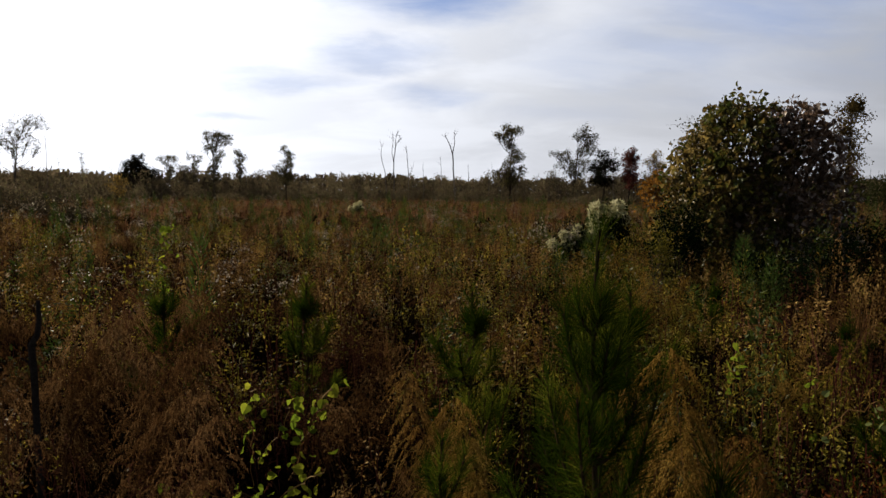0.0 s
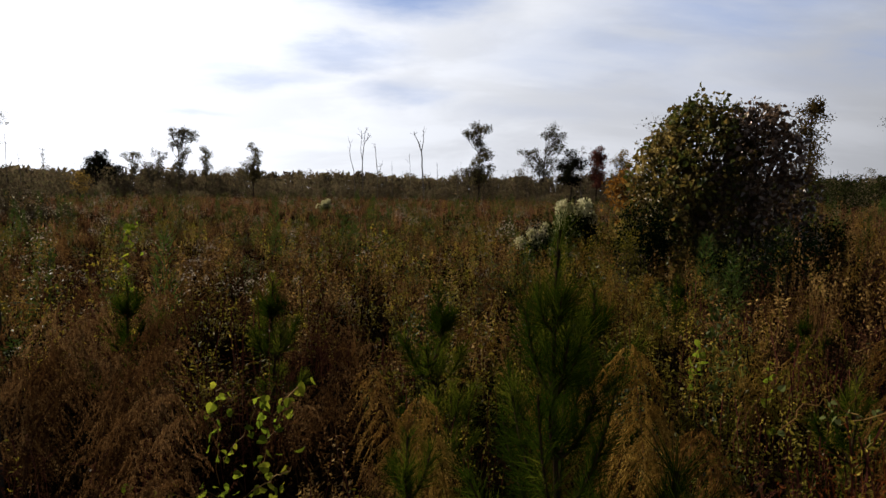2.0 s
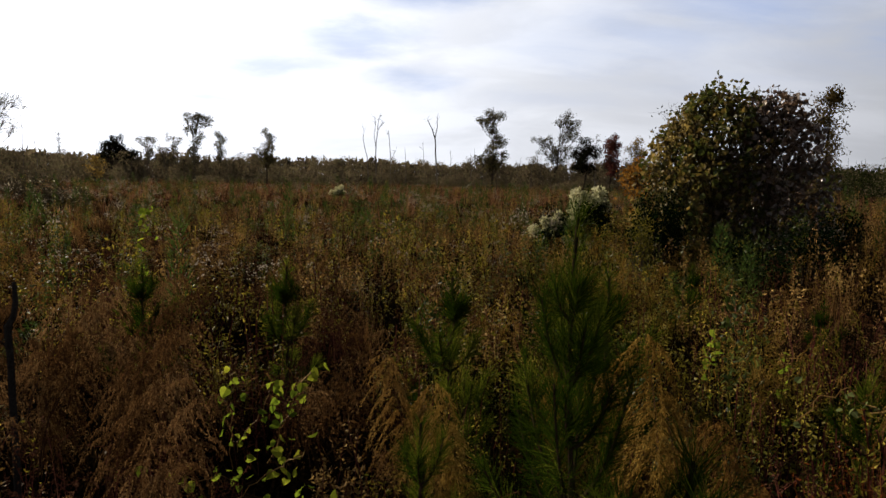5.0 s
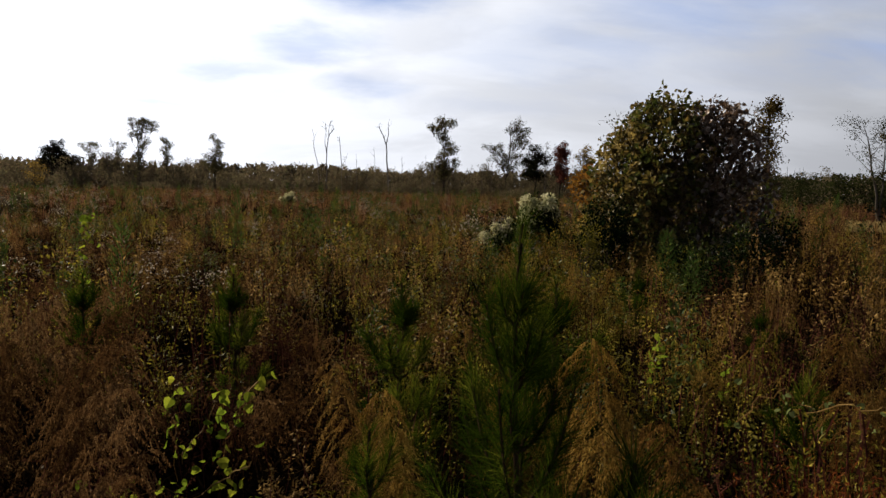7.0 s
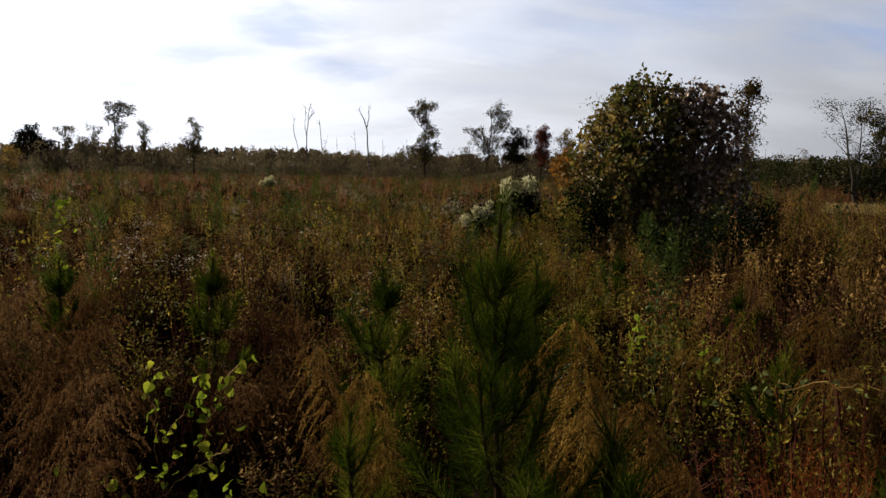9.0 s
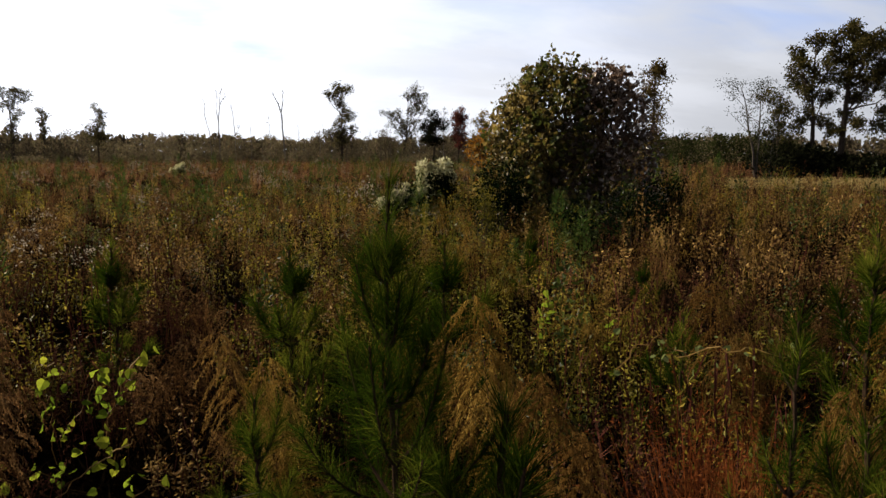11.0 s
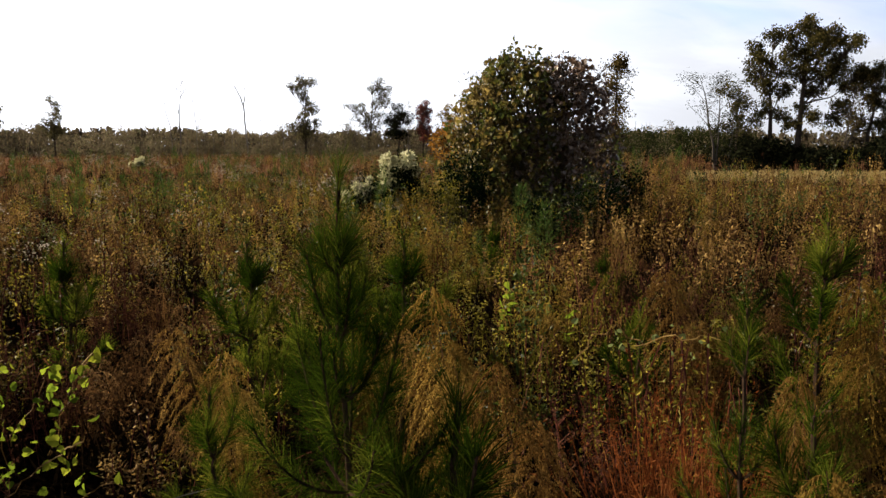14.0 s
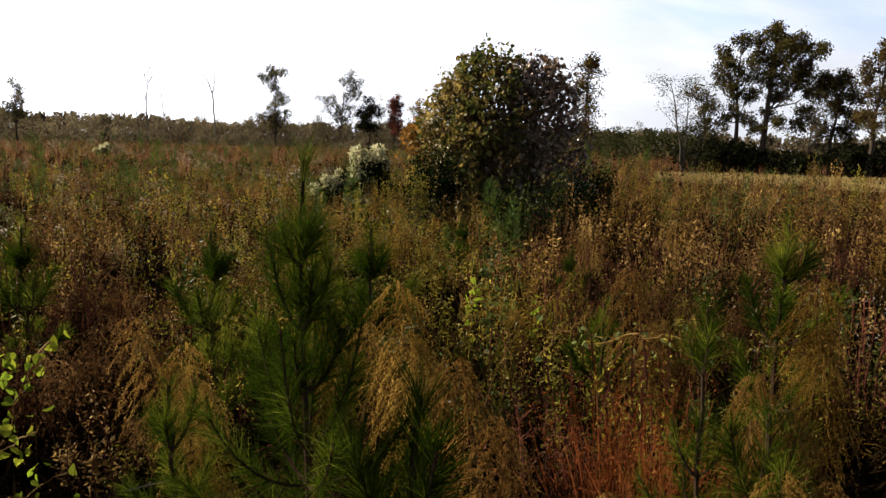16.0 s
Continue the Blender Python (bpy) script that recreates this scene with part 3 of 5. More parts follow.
def lobed_tree(label, x, y, seed, mats, masses, leaf, dense, trunk_r, group, turn=40.0, name="oak_tree", lean=0.0, low=0.45, puff=1.0):
    """A grown oak: a trunk whose limbs carry separate rounded masses of leaves with sky between them.
    masses: (sideways, up, radius) of each, seen along the row of trees; their depth is spread at random."""
    rng = np.random.default_rng(seed)
    bark, green = mats
    root = thing(name, label, "tree", group, pose(x, y, 0, 0, 0, -turn))
    trunk, wood, crown = Geo(), Geo(), Geo()
    top = max(m[1] for m in masses)
    s = np.linspace(0, 1, 9)
    path = np.stack([lean * s ** 1.3, 0 * s, top * 0.93 * s], 1)
    path[1:, :2] += np.cumsum(rng.normal(size=(8, 2)), 0) * 0.09
    trunk.tube(path, trunk_r * (1 - 0.88 * s) * (1 + 0.5 * np.exp(-s * 22)), 7)
    for mx, mz, mr in masses:
        mr *= puff
        c = np.array([mx, rng.normal() * mr * 0.7, mz])
        f = min(max(mz / top - rng.uniform(0.14, 0.26), low), 0.9)
        p0 = along(path, [f])[0]
        t = np.linspace(0, 1, 5)
        lp = p0 + (c - p0) * t[:, None]
        lp[:, 2] -= 0.12 * np.linalg.norm(c - p0) * np.sin(t * math.pi)
        lp[1:-1] += rng.normal(size=(3, 3)) * 0.10
        wood.tube(lp, trunk_r * 0.22 * (1 - 0.8 * t) + 0.008, 5)
        # each mass breaks up into sprays, so that its outline is ragged
        k = int(17 * mr * mr + 7)
        d = unit(rng, k, 0.35)
        e = c + d * (mr * rng.uniform(0.35, 0.95, (k, 1))) * [1.05, 1.0, 1.0]
        for q in e:
            wood.tube([lp[3] + rng.normal(size=3) * 0.05, (lp[3] + q) / 2 + rng.normal(size=3) * 0.08, q], [0.09 * trunk_r, 0.05 * trunk_r, 0.006], 3)
        n = int(3.0 * dense * k * rng.uniform(0.85, 1.15))
        j = rng.integers(0, k, n)
        p = e[j] + rng.normal(size=(n, 3)) * [0.21, 0.21, 0.19]
        crown.leaves(p, unit(rng, n, -0.2), leaf * rng.uniform(0.6, 1.4, n), leaf * rng.uniform(0.45, 0.85, n), rng, 0.25)
    part("trunk", trunk, bark, root)
    tagged(part("branchwork", wood, bark, root), kind="stuff")
    part("crown", crown, green, root)
    return root


ROUND = [(0.25, 0.6), (0.45, 1.0), (0.75, 0.9), (1.0, 0.25)]
TALL = [(0.15, 0.55), (0.45, 0.8), (0.8, 1.0), (1.0, 0.35)]
COLUMN = [(0.08, 0.8), (0.5, 1.0), (0.85, 0.7), (1.0, 0.2)]
FLAT = [(0.55, 0.35), (0.75, 0.7), (0.9, 1.0), (1.0, 0.8)]
FAR = "scattered trees along the far edge"

# lone trees along the far edge of the clearing
def lone(label, x, y, seed, mats, masses, dense, trunk_r, lean=0.0, leaf=0.22):
    # smaller masses join each one to the next below it
    down = sorted(masses, key=lambda m: -m[1])
    masses = masses + [((a[0] + b[0]) / 2, (a[1] + b[1]) / 2, 0.8 * min(a[2], b[2])) for a, b in zip(down, down[1:])]
    lobed_tree(label, x, y, seed, mats, masses, leaf, 1.0 * dense, trunk_r * 0.85, FAR, math.degrees(math.atan2(x, y)), "tree", lean, 0.2, 1.3)


DARK_LEAF, GREY_LEAF = (M["bark_dark"], M["tree_leaf"]), (M["bark_grey"], M["tree_leaf"])
lone("tall thin tree with drooping grey-green leaves", 11.5, 129.5, 11, DARK_LEAF,
     [(-2.3, 11.7, 0.8), (-0.7, 12.5, 0.9), (1.1, 12.5, 0.8), (-0.6, 11.0, 0.9), (0.1, 9.6, 0.8), (1.5, 8.0, 0.9), (0.0, 7.6, 0.8), (1.7, 5.7, 0.9), (-1.0, 6.1, 0.8), (-2.0, 5.0, 0.8), (0.7, 4.5, 0.9), (-0.6, 3.6, 0.9)], 4.4, 0.24, -0.3)
lone("tall airy tree with thin half-bare crown", 22.7, 133, 12, DARK_LEAF,
     [(2.0, 13.2, 0.9), (0.8, 11.9, 0.9), (3.6, 11.8, 0.8), (2.2, 11.1, 1.0), (3.8, 9.7, 0.8), (1.5, 9.3, 1.0), (-1.5, 8.5, 0.8), (-3.2, 8.8, 0.7), (-2.2, 7.0, 0.9), (0.2, 7.3, 0.9), (2.4, 7.1, 0.9), (1.8, 5.4, 0.9), (-0.5, 5.4, 0.9)], 2.3, 0.26, 1.0)
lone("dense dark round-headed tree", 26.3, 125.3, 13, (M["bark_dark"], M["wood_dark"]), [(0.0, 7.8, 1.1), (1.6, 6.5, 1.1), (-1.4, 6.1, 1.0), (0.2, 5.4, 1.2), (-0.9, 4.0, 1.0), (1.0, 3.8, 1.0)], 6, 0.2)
lone("narrow tree with dull red autumn leaves", 30.2, 122.4, 15, (M["bark_dark"], M["red_leaf"]), [(0.0, 8.7, 0.8), (-0.6, 7.5, 0.9), (0.7, 7.4, 0.9), (0.0, 6.0, 1.0), (-0.5, 4.8, 0.9), (0.6, 4.6, 0.9), (0.0, 3.5, 0.9)], 5, 0.16)
lone("tree with thin pale yellow autumn leaves", 34.0, 121.4, 16, (M["bark_grey"], M["yellow_leaf"]), [(0.0, 8.4, 0.7), (-1.0, 7.1, 0.7), (0.8, 6.8, 0.8), (-0.4, 5.6, 0.8), (0.7, 5.0, 0.8)], 3, 0.14)
lone("flat-topped tree with tufts of dark leaves", -40.6, 134.2, 17, DARK_LEAF,
     [(-1.2, 11.2, 0.9), (1.0, 11.4, 1.0), (2.6, 10.9, 0.9), (0.5, 9.8, 0.8), (-1.2, 9.2, 0.6), (1.0, 8.3, 0.8), (0.3, 6.6, 0.8), (-0.2, 5.2, 0.8), (0.6, 4.0, 0.8)], 3.6, 0.26, 0.4)
lone("small dark crooked tree beside the woods", -36.3, 135.2, 18, DARK_LEAF, [(-0.5, 8.8, 0.5), (0.6, 7.7, 0.6), (-0.5, 6.9, 0.6), (0.3, 5.7, 0.8), (-0.2, 4.2, 0.8)], 3.6, 0.15, -0.4)
lone("feathery pointed tree with thin leaves", -26.4, 127.5, 19, DARK_LEAF, [(-0.3, 8.8, 0.6), (0.8, 7.6, 0.6), (0.0, 6.6, 0.8), (0.8, 6.0, 0.5), (-1.2, 5.2, 0.9), (0.4, 4.8, 0.9), (-0.2, 3.7, 1.0)], 3.4, 0.16, -0.3)
lone("small airy tree above the woods", -47.6, 131.7, 20, GREY_LEAF, [(-1.4, 7.1, 0.6), (0.0, 7.4, 0.5), (1.0, 7.2, 0.6), (0.0, 5.9, 0.6), (0.2, 4.6, 0.8)], 2.4, 0.14)
lone("small airy pale-leaved tree above the woods", -43.6, 133, 21, GREY_LEAF, [(-1.0, 7.8, 0.6), (0.9, 7.4, 0.6), (0.0, 6.3, 0.8), (0.0, 4.8, 0.9)], 2.0, 0.14)
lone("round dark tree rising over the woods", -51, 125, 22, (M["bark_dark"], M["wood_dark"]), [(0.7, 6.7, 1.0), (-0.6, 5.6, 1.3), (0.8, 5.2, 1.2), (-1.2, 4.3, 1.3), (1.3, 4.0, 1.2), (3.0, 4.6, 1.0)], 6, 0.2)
lone("spreading tree with thin backlit crown", -54.6, 96.4, 24, GREY_LEAF, [(1.5, 10.6, 1.0), (3.3, 10.4, 0.9), (-0.5, 9.6, 1.0), (-1.8, 8.1, 1.1), (1.8, 8.4, 1.0), (0.0, 7.2, 1.0), (-2.5, 6.3, 1.0), (2.6, 6.8, 0.8)], 1.7, 0.2, 0.4, 0.18)
tree("tree", "slender nearly bare pale tree", 28.3, 125, 9.4, 1.1, 0.10, TALL, 323, 0.17, (M["bark_pale"], M["tree_leaf"]), 14, (0, 0), 22, 3, 0.2, 0.9, 1, FAR)
tree("tree", "thin spire of a half-dead tree", -57.7, 122, 7.9, 0.8, 0.12, [(0.3, 1.0), (0.6, 0.6), (1, 0.25)], 255, 0.20, (M["bark_dark"], M["tree_leaf"]), 23, (-0.4, 0), 18, 2, 0.2, 0.2, 1, FAR)
tree("tree", "tree with yellow-brown leaves at the wood's edge", -47.4, 110.2, 3.6, 1.7, 0.1, ROUND, 714, 0.20, (M["bark_dark"], M["yellow_leaf"]), 25, (0, 0), 16, 3, 0.35, 0.7, 1, FAR)


def snag(label, x, y, trunk_r, paths, seed, twigs=5):
    """A bare dead tree: crooked trunks and arms given as (sideways, up) from its foot, with short broken twigs."""
    rng = np.random.default_rng(seed)
    root = thing("dead_tree", label, "tree", "dead trees at the wood's edge", pose(x, y, 0))
    for k, pts in enumerate(paths):
        p = np.array([(a, 0.15 * math.sin(b + seed), b) for a, b in pts], float)
        p = along(p, np.linspace(0, 1, 3 * len(pts))) + rng.normal(size=(3 * len(pts), 3)) * [0.05, 0.05, 0.0]
        r = 0.72 * trunk_r * (1 if k == 0 else 0.6) * np.linspace(1, 0.35, len(p))
        g = Geo()
        g.tube(p, r, 6)
        part("trunk" if k == 0 else "limb", g, M["bark_pale"], root)
        g = Geo()
        for q in range(twigs):
            b = along(p, [rng.uniform(0.55, 1.0)])[0]
            d = unit(rng, 1, 1.0)[0] * rng.uniform(0.4, 1.3)
            g.tube([b, b + d * 0.5 + rng.normal(size=3) * 0.08, b + d], [0.028, 0.02, 0.01], 4)
        tagged(part("twigs", g, M["bark_pale"], root), kind="stuff")


snag("bare forked dead tree", 2.3, 140, 0.22, [[(0, 0), (-0.3, 4.5), (-0.6, 9.0), (-1.3, 11.0), (-2.0, 12.6)], [(-0.6, 9.0), (-0.2, 11.4), (-0.3, 12.9)]], 34, 6)
snag("bare dead tree with a tuft of pale twigs on top", -9.0, 139.7, 0.16, [[(0, 0), (-0.1, 7.0), (0.2, 10.4), (1.3, 11.9)], [(-0.1, 7.0), (-0.4, 9.5), (-0.3, 12.6)], [(0.2, 10.4), (0.2, 11.6), (0.5, 13.0)]], 31, 9)
snag("thin leaning dead trunk", -10.4, 139, 0.12, [[(0, 0), (-0.2, 5.0), (-1.0, 8.5), (-1.0, 10.6)]], 32)
snag("thin dead trunk with broken limbs", -6.3, 139.8, 0.13, [[(0, 0), (-0.1, 5.0), (-0.4, 8.5), (-0.6, 10.4)], [(-0.1, 5.0), (0.8, 6.6)]], 33)
for sx, sy, sh, sd in ((-0.4, 141, 8.6, 35), (-51.0, 97.4, 8.8, 36), (-49.6, 97.9, 6.0, 37), (4.6, 138, 7.0, 38), (-3.6, 138, 7.2, 39), (8.2, 136, 6.4, 40)):
    snag("thin bare dead trunk", sx, sy, 0.08, [[(0, 0), (0.1, sh * 0.5), (-0.1, sh)]], sd, 3)

# the trees beyond the crop field
OAK = "oaks beyond the crop field"
lobed_tree("tall spreading oak with dark autumn crown", 47.9, 56.6, 51, (M["bark_dark"], M["oak_leaf"]),
           [(0.4, 12.7, 0.9), (1.0, 11.8, 1.1), (2.3, 11.7, 0.85), (1.4, 10.5, 1.4), (3.9, 10.6, 0.9), (3.2, 9.4, 1.0), (3.0, 10.8, 0.75), (0.2, 10.0, 1.1), (1.9, 8.6, 1.1), (0.2, 5.4, 0.6), (1.3, 4.6, 0.6), (-0.5, 4.0, 0.6),
            (0.4, 8.4, 1.3), (2.9, 8.3, 0.9), (1.0, 6.9, 1.0), (-0.6, 11.6, 0.9), (4.6, 8.4, 0.6)], 0.21, 12, 0.34, OAK, 40, lean=0.8)
lobed_tree("oak with brown-green leaves in tiers", 46.3, 57.9, 52, (M["bark_dark"], M["oak_leaf"]),
           [(-0.1, 11.5, 1.0), (-1.8, 10.6, 0.95), (-1.2, 9.2, 1.2), (0.4, 8.9, 1.3), (-1.9, 8.3, 0.9), (-0.7, 7.4, 1.0), (0.6, 6.8, 1.0), (-0.5, 5.5, 0.9), (-1.3, 4.5, 0.8), (0.7, 4.7, 0.8), (0.9, 10.2, 0.9)],
           0.20, 10, 0.26, OAK, 40, lean=-0.4)
lobed_tree("dense round dark oak", 53.0, 54.2, 53, (M["bark_dark"], M["oak_leaf"]),
           [(0.3, 7.6, 1.5), (-1.5, 7.2, 1.1), (1.8, 7.0, 1.1), (0.7, 8.5, 0.9), (-0.9, 8.3, 0.8), (-2.0, 5.4, 1.0), (-1.0, 4.2, 1.1), (1.9, 4.9, 1.0), (0.9, 3.8, 1.1), (2.8, 5.2, 0.7), (-2.7, 4.3, 0.8), (0.2, 5.9, 1.1)],
           0.20, 12, 0.24, OAK, 43, lean=0.3)
lobed_tree("tall oak with browning leaves", 51.9, 48.6, 54, (M["bark_dark"], M["oak_brown"]),
           [(0.6, 10.4, 1.0), (0.0, 9.3, 1.2), (-1.0, 8.3, 0.9), (1.1, 8.0, 1.2), (0.1, 6.7, 1.0), (-0.7, 5.2, 0.8), (1.1, 5.6, 1.0), (0.3, 4.2, 0.9), (1.8, 9.2, 0.9)], 0.19, 11, 0.26, OAK, 48, lean=0.2)
tree("tree", "thin half-bare pale tree beside the oaks", 41.5, 59, 8.2, 2.6, 0.13, [(0.3, 0.4), (0.6, 0.9), (0.85, 1.0), (1.0, 0.6)], 1292, 0.14, (M["bark_grey"], M["tree_green"]), 55, (-0.5, 0), 26, 5, 0.34, 0.9, 2, OAK)
tree("tree", "slim tree with few leaves beside the oaks", 42.4, 58.4, 6.0, 1.4, 0.10, TALL, 260, 0.2, (M["bark_grey"], M["tree_green"]), 56, (0.1, 0), 20, 4, 0.3, 0.8, 1, OAK)
lobed_tree("dark small-crowned tree beside the oaks", 43.6, 59.5, 57, (M["bark_dark"], M["oak_leaf"]),
           [(-0.9, 7.2, 0.8), (0.2, 6.6, 0.9), (0.8, 5.8, 0.8), (-0.2, 5.4, 0.7), (0.4, 4.4, 0.7), (-0.6, 3.6, 0.7), (0.9, 3.4, 0.7)], 0.19, 8, 0.14, OAK, 37, "tree", 0.2)
tree("tree", "leaning half-bare tree among the oaks", 49.4, 53.2, 7.4, 2.4, 0.14, TALL, 952, 0.15, (M["bark_grey"], M["oak_brown"]), 58, (1.4, 0), 24, 4, 0.34, 0.8, 2, OAK)
tree("oak_tree", "dark oak at the end of the row", 57.5, 46.5, 9.6, 3.8, 0.26, ROUND, 5100, 0.18, (M["bark_dark"], M["oak_leaf"]), 59, (0, 0), 31, 5, 0.30, 0.5, 1, OAK)

# the tree group in the clearing
THICKET = "trees in the clearing's thicket"
dome_tree("young broadleaf tree turning green to brown", 6.85, 17.55, 4.45, 1.40, 61, (M["bark_dark"], M["gum"]), 400, 0.125, THICKET)
dome_tree("young broadleaf tree with dark glossy brown leaves", 7.95, 17.35, 4.35, 1.32, 62, (M["bark_dark"], M["gum_dark"]), 360, 0.125, THICKET)
dome_tree("bushy broadleaf tree in green and brown", 6.05, 17.75, 3.75, 1.10, 63, (M["bark_dark"], M["gum"]), 300, 0.115, THICKET, 12, 3)
tree("tree", "slim tree with brown leaves behind the thicket", 22.0, 41.6, 7.4, 1.1, 0.11, [(0.10, 0.8), (0.35, 1.0), (0.6, 0.7), (0.85, 0.75), (1.0, 0.3)], 4200, 0.13, (M["bark_dark"], M["oak_brown"]), 64, (0.2, 0), 48, 4, 0.22, 0.35, 1)
tree("tree", "thin pale half-bare tree behind the thicket", 17.9, 57.4, 7.4, 2.4, 0.12, FLAT, 480, 0.22, (M["bark_pale"], M["tree_leaf"]), 65, (0.4, 0), 22, 5, 0.36, 0.7, 2)
tree("tree", "small tree with orange autumn leaves", 8.95, 29.5, 2.9, 1.2, 0.05, COLUMN, 1500, 0.13, (M["bark_dark"], M["orange_leaf"]), 66, (0, 0), 30, 4, 0.16, 0.7, 2)


# ---------------------------------------------------------------- woods
def woods(name, label, spots_at, seed, mat, leaf, per, wide, trunks=True, bare=0.25):
    """A belt of young wood; no tree in it can be told from the next."""
    rng = np.random.default_rng(seed)
    g, t = Geo(), Geo()
    for x, y, h in spots_at:
        n = int(per * rng.uniform(0.6, 1.4))
        c = 1 if rng.random() > bare else 0.22
        n = max(int(n * c), 12)
        z = h * rng.beta(1.6, 1.25, n)
        w = wide * (1.05 - 0.75 * (z / h) ** 2) * rng.uniform(0.7, 1.2)
        k = rng.integers(0, 5, n)
        off = rng.normal(size=(5, 2)) * 0.5
        p = np.stack([x + (off[k, 0] + rng.normal(size=n) * 0.5) * w, y + (off[k, 1] + rng.normal(size=n) * 0.5) * w, z], 1)
        g.leaves(p, unit(rng, n, 0.1), leaf * rng.uniform(0.6, 1.5, n), leaf * rng.uniform(0.4, 0.9, n), rng)
        if trunks:
            for q in range(2):
                b = np.array([x + rng.normal() * wide * 0.6, y + rng.normal() * wide * 0.6, 0])
                hh = h * rng.uniform(0.7, 1.2)
                t.tube(np.stack([b, b + [rng.normal() * 0.2, 0, hh * 0.5], b + [rng.normal() * 0.35, 0, hh]]), [0.07, 0.05, 0.015], 4)
    root = new(name, g.mesh(name, mat))
    tagged(root, label, "woods", kind="stuff")
    if trunks:
        b = new("trunks", t.mesh("trunks", M["bark_grey"]))
        b.parent = root
        tagged(b, kind="stuff")


def belt(rng, a0, a1, dist, n, h0, h1, deep, grown=0):
    """Places along an arc, azimuths in degrees, with a height for each; nearer than grown the wood is younger and lower."""
    out = []
    for k in range(n):
        a = radians(a0 + (a1 - a0) * (k + rng.random()) / n)
        d = dist(math.degrees(a)) + rng.random() * deep
        wave = 0.5 + 0.9 * noise.noise(Vector((math.degrees(a) * 0.35, d * 0.02, 3)))
        young = min(d / grown, 1.0) if grown else 1.0
        out.append((d * math.sin(a), d * math.cos(a), young * (h0 + (h1 - h0) * min(max(wave + rng.normal() * 0.22, 0), 1.25))))
    return out


def edge(a):
    return float(np.interp(a, [-60, -30, -22, -10, 0, 10, 15, 24, 32, 40, 70], [92, 100, 128, 138, 141, 132, 130, 125, 128, 150, 170]))


wr = np.random.default_rng(5)
woods("woods", "brown and dull green young woods along the far edge", belt(wr, -35, 33, edge, 215, 3.2, 6.2, 14, 135), 6, M["wood_far"], 0.24, 340, 1.9)
woods("woods_edge", "low brown shrubs fringing the far woods", belt(wr, -35, 33, lambda a: edge(a) - 4, 130, 1.4, 3.0, 6), 7, M["wood_far"], 0.22, 230, 1.8, False, 0.1)
woods("woods_behind", "dark wall of woods behind the clearing", belt(wr, -60, 60, lambda a: edge(a) + 24, 210, 4.3, 5.5, 12, 160), 8, M["wood_far"], 1.0, 200, 2.8, False, 0)
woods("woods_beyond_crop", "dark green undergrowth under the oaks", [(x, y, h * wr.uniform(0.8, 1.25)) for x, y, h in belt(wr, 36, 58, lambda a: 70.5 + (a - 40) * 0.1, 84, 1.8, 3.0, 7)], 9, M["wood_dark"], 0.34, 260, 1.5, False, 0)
woods("woods_green", "dull green young trees beyond the thicket", belt(np.random.default_rng(15), 25.5, 37.5, lambda a: 104, 34, 3.6, 5.4, 10), 10, M["tree_green"], 0.30, 300, 1.7, False, 0)


# ---------------------------------------------------------------- crop field
def crop_field():
    rng = np.random.default_rng(71)
    a = np.radians(np.array([33.3, 37, 43, 50, 60]))
    near, far = np.array([47, 47, 46, 46, 47.0]), np.array([58.5, 61, 64, 66, 68.0])
    bm = bmesh.new()
    lo = [bm.verts.new((d * math.sin(t), d * math.cos(t), 0.16)) for t, d in zip(a, near)]
    hi = [bm.verts.new((d * math.sin(t), d * math.cos(t), 0.16)) for t, d in zip(a, far)]
    for i in range(len(a) - 1):
        bm.faces.new((lo[i], hi[i], hi[i + 1], lo[i + 1]))
    me = bpy.data.meshes.new("crop_field")
    bm.normal_update()
    bm.to_mesh(me)
    bm.free()
    if me.polygons[0].normal.z < 0:
        me.flip_normals()
    me.materials.append(M["crop_soil"])
    tagged(new("crop_field", me), "pale dry soil of the crop field", "field", kind="structure")
    n = 5200
    t = rng.uniform(a[0], a[-1], n)
    d = np.sqrt(rng.uniform(33 ** 2, 66 ** 2, n))
    ok = (d > np.interp(t, a, near)) & (d < np.interp(t, a, far))
    t, d = t[ok], d[ok]
    # rows
    x, y = d * np.sin(t), d * np.cos(t)
    row = np.round((x * 0.35 + y * 0.94) / 0.75) * 0.75
    off = row - (x * 0.35 + y * 0.94)
    x, y = x + off * 0.35 * 0.8, y + off * 0.94 * 0.8
    g = Geo()
    for q in range(5):
        p = np.stack([x, y, np.full_like(x, 0.15)], 1) + rng.normal(size=(len(x), 3)) * [0.10, 0.10, 0.0]
        g.leaves(p, unit(rng, len(x), 1.6), rng.uniform(0.18, 0.42, len(x)), rng.uniform(0.04, 0.11, len(x)), rng)
    tagged(new("crop_plants", g.mesh("crop_plants", M["crop"])), "ripe straw-coloured crop standing in rows", "crop", kind="stuff")


crop_field()


# ---------------------------------------------------------------- field plants


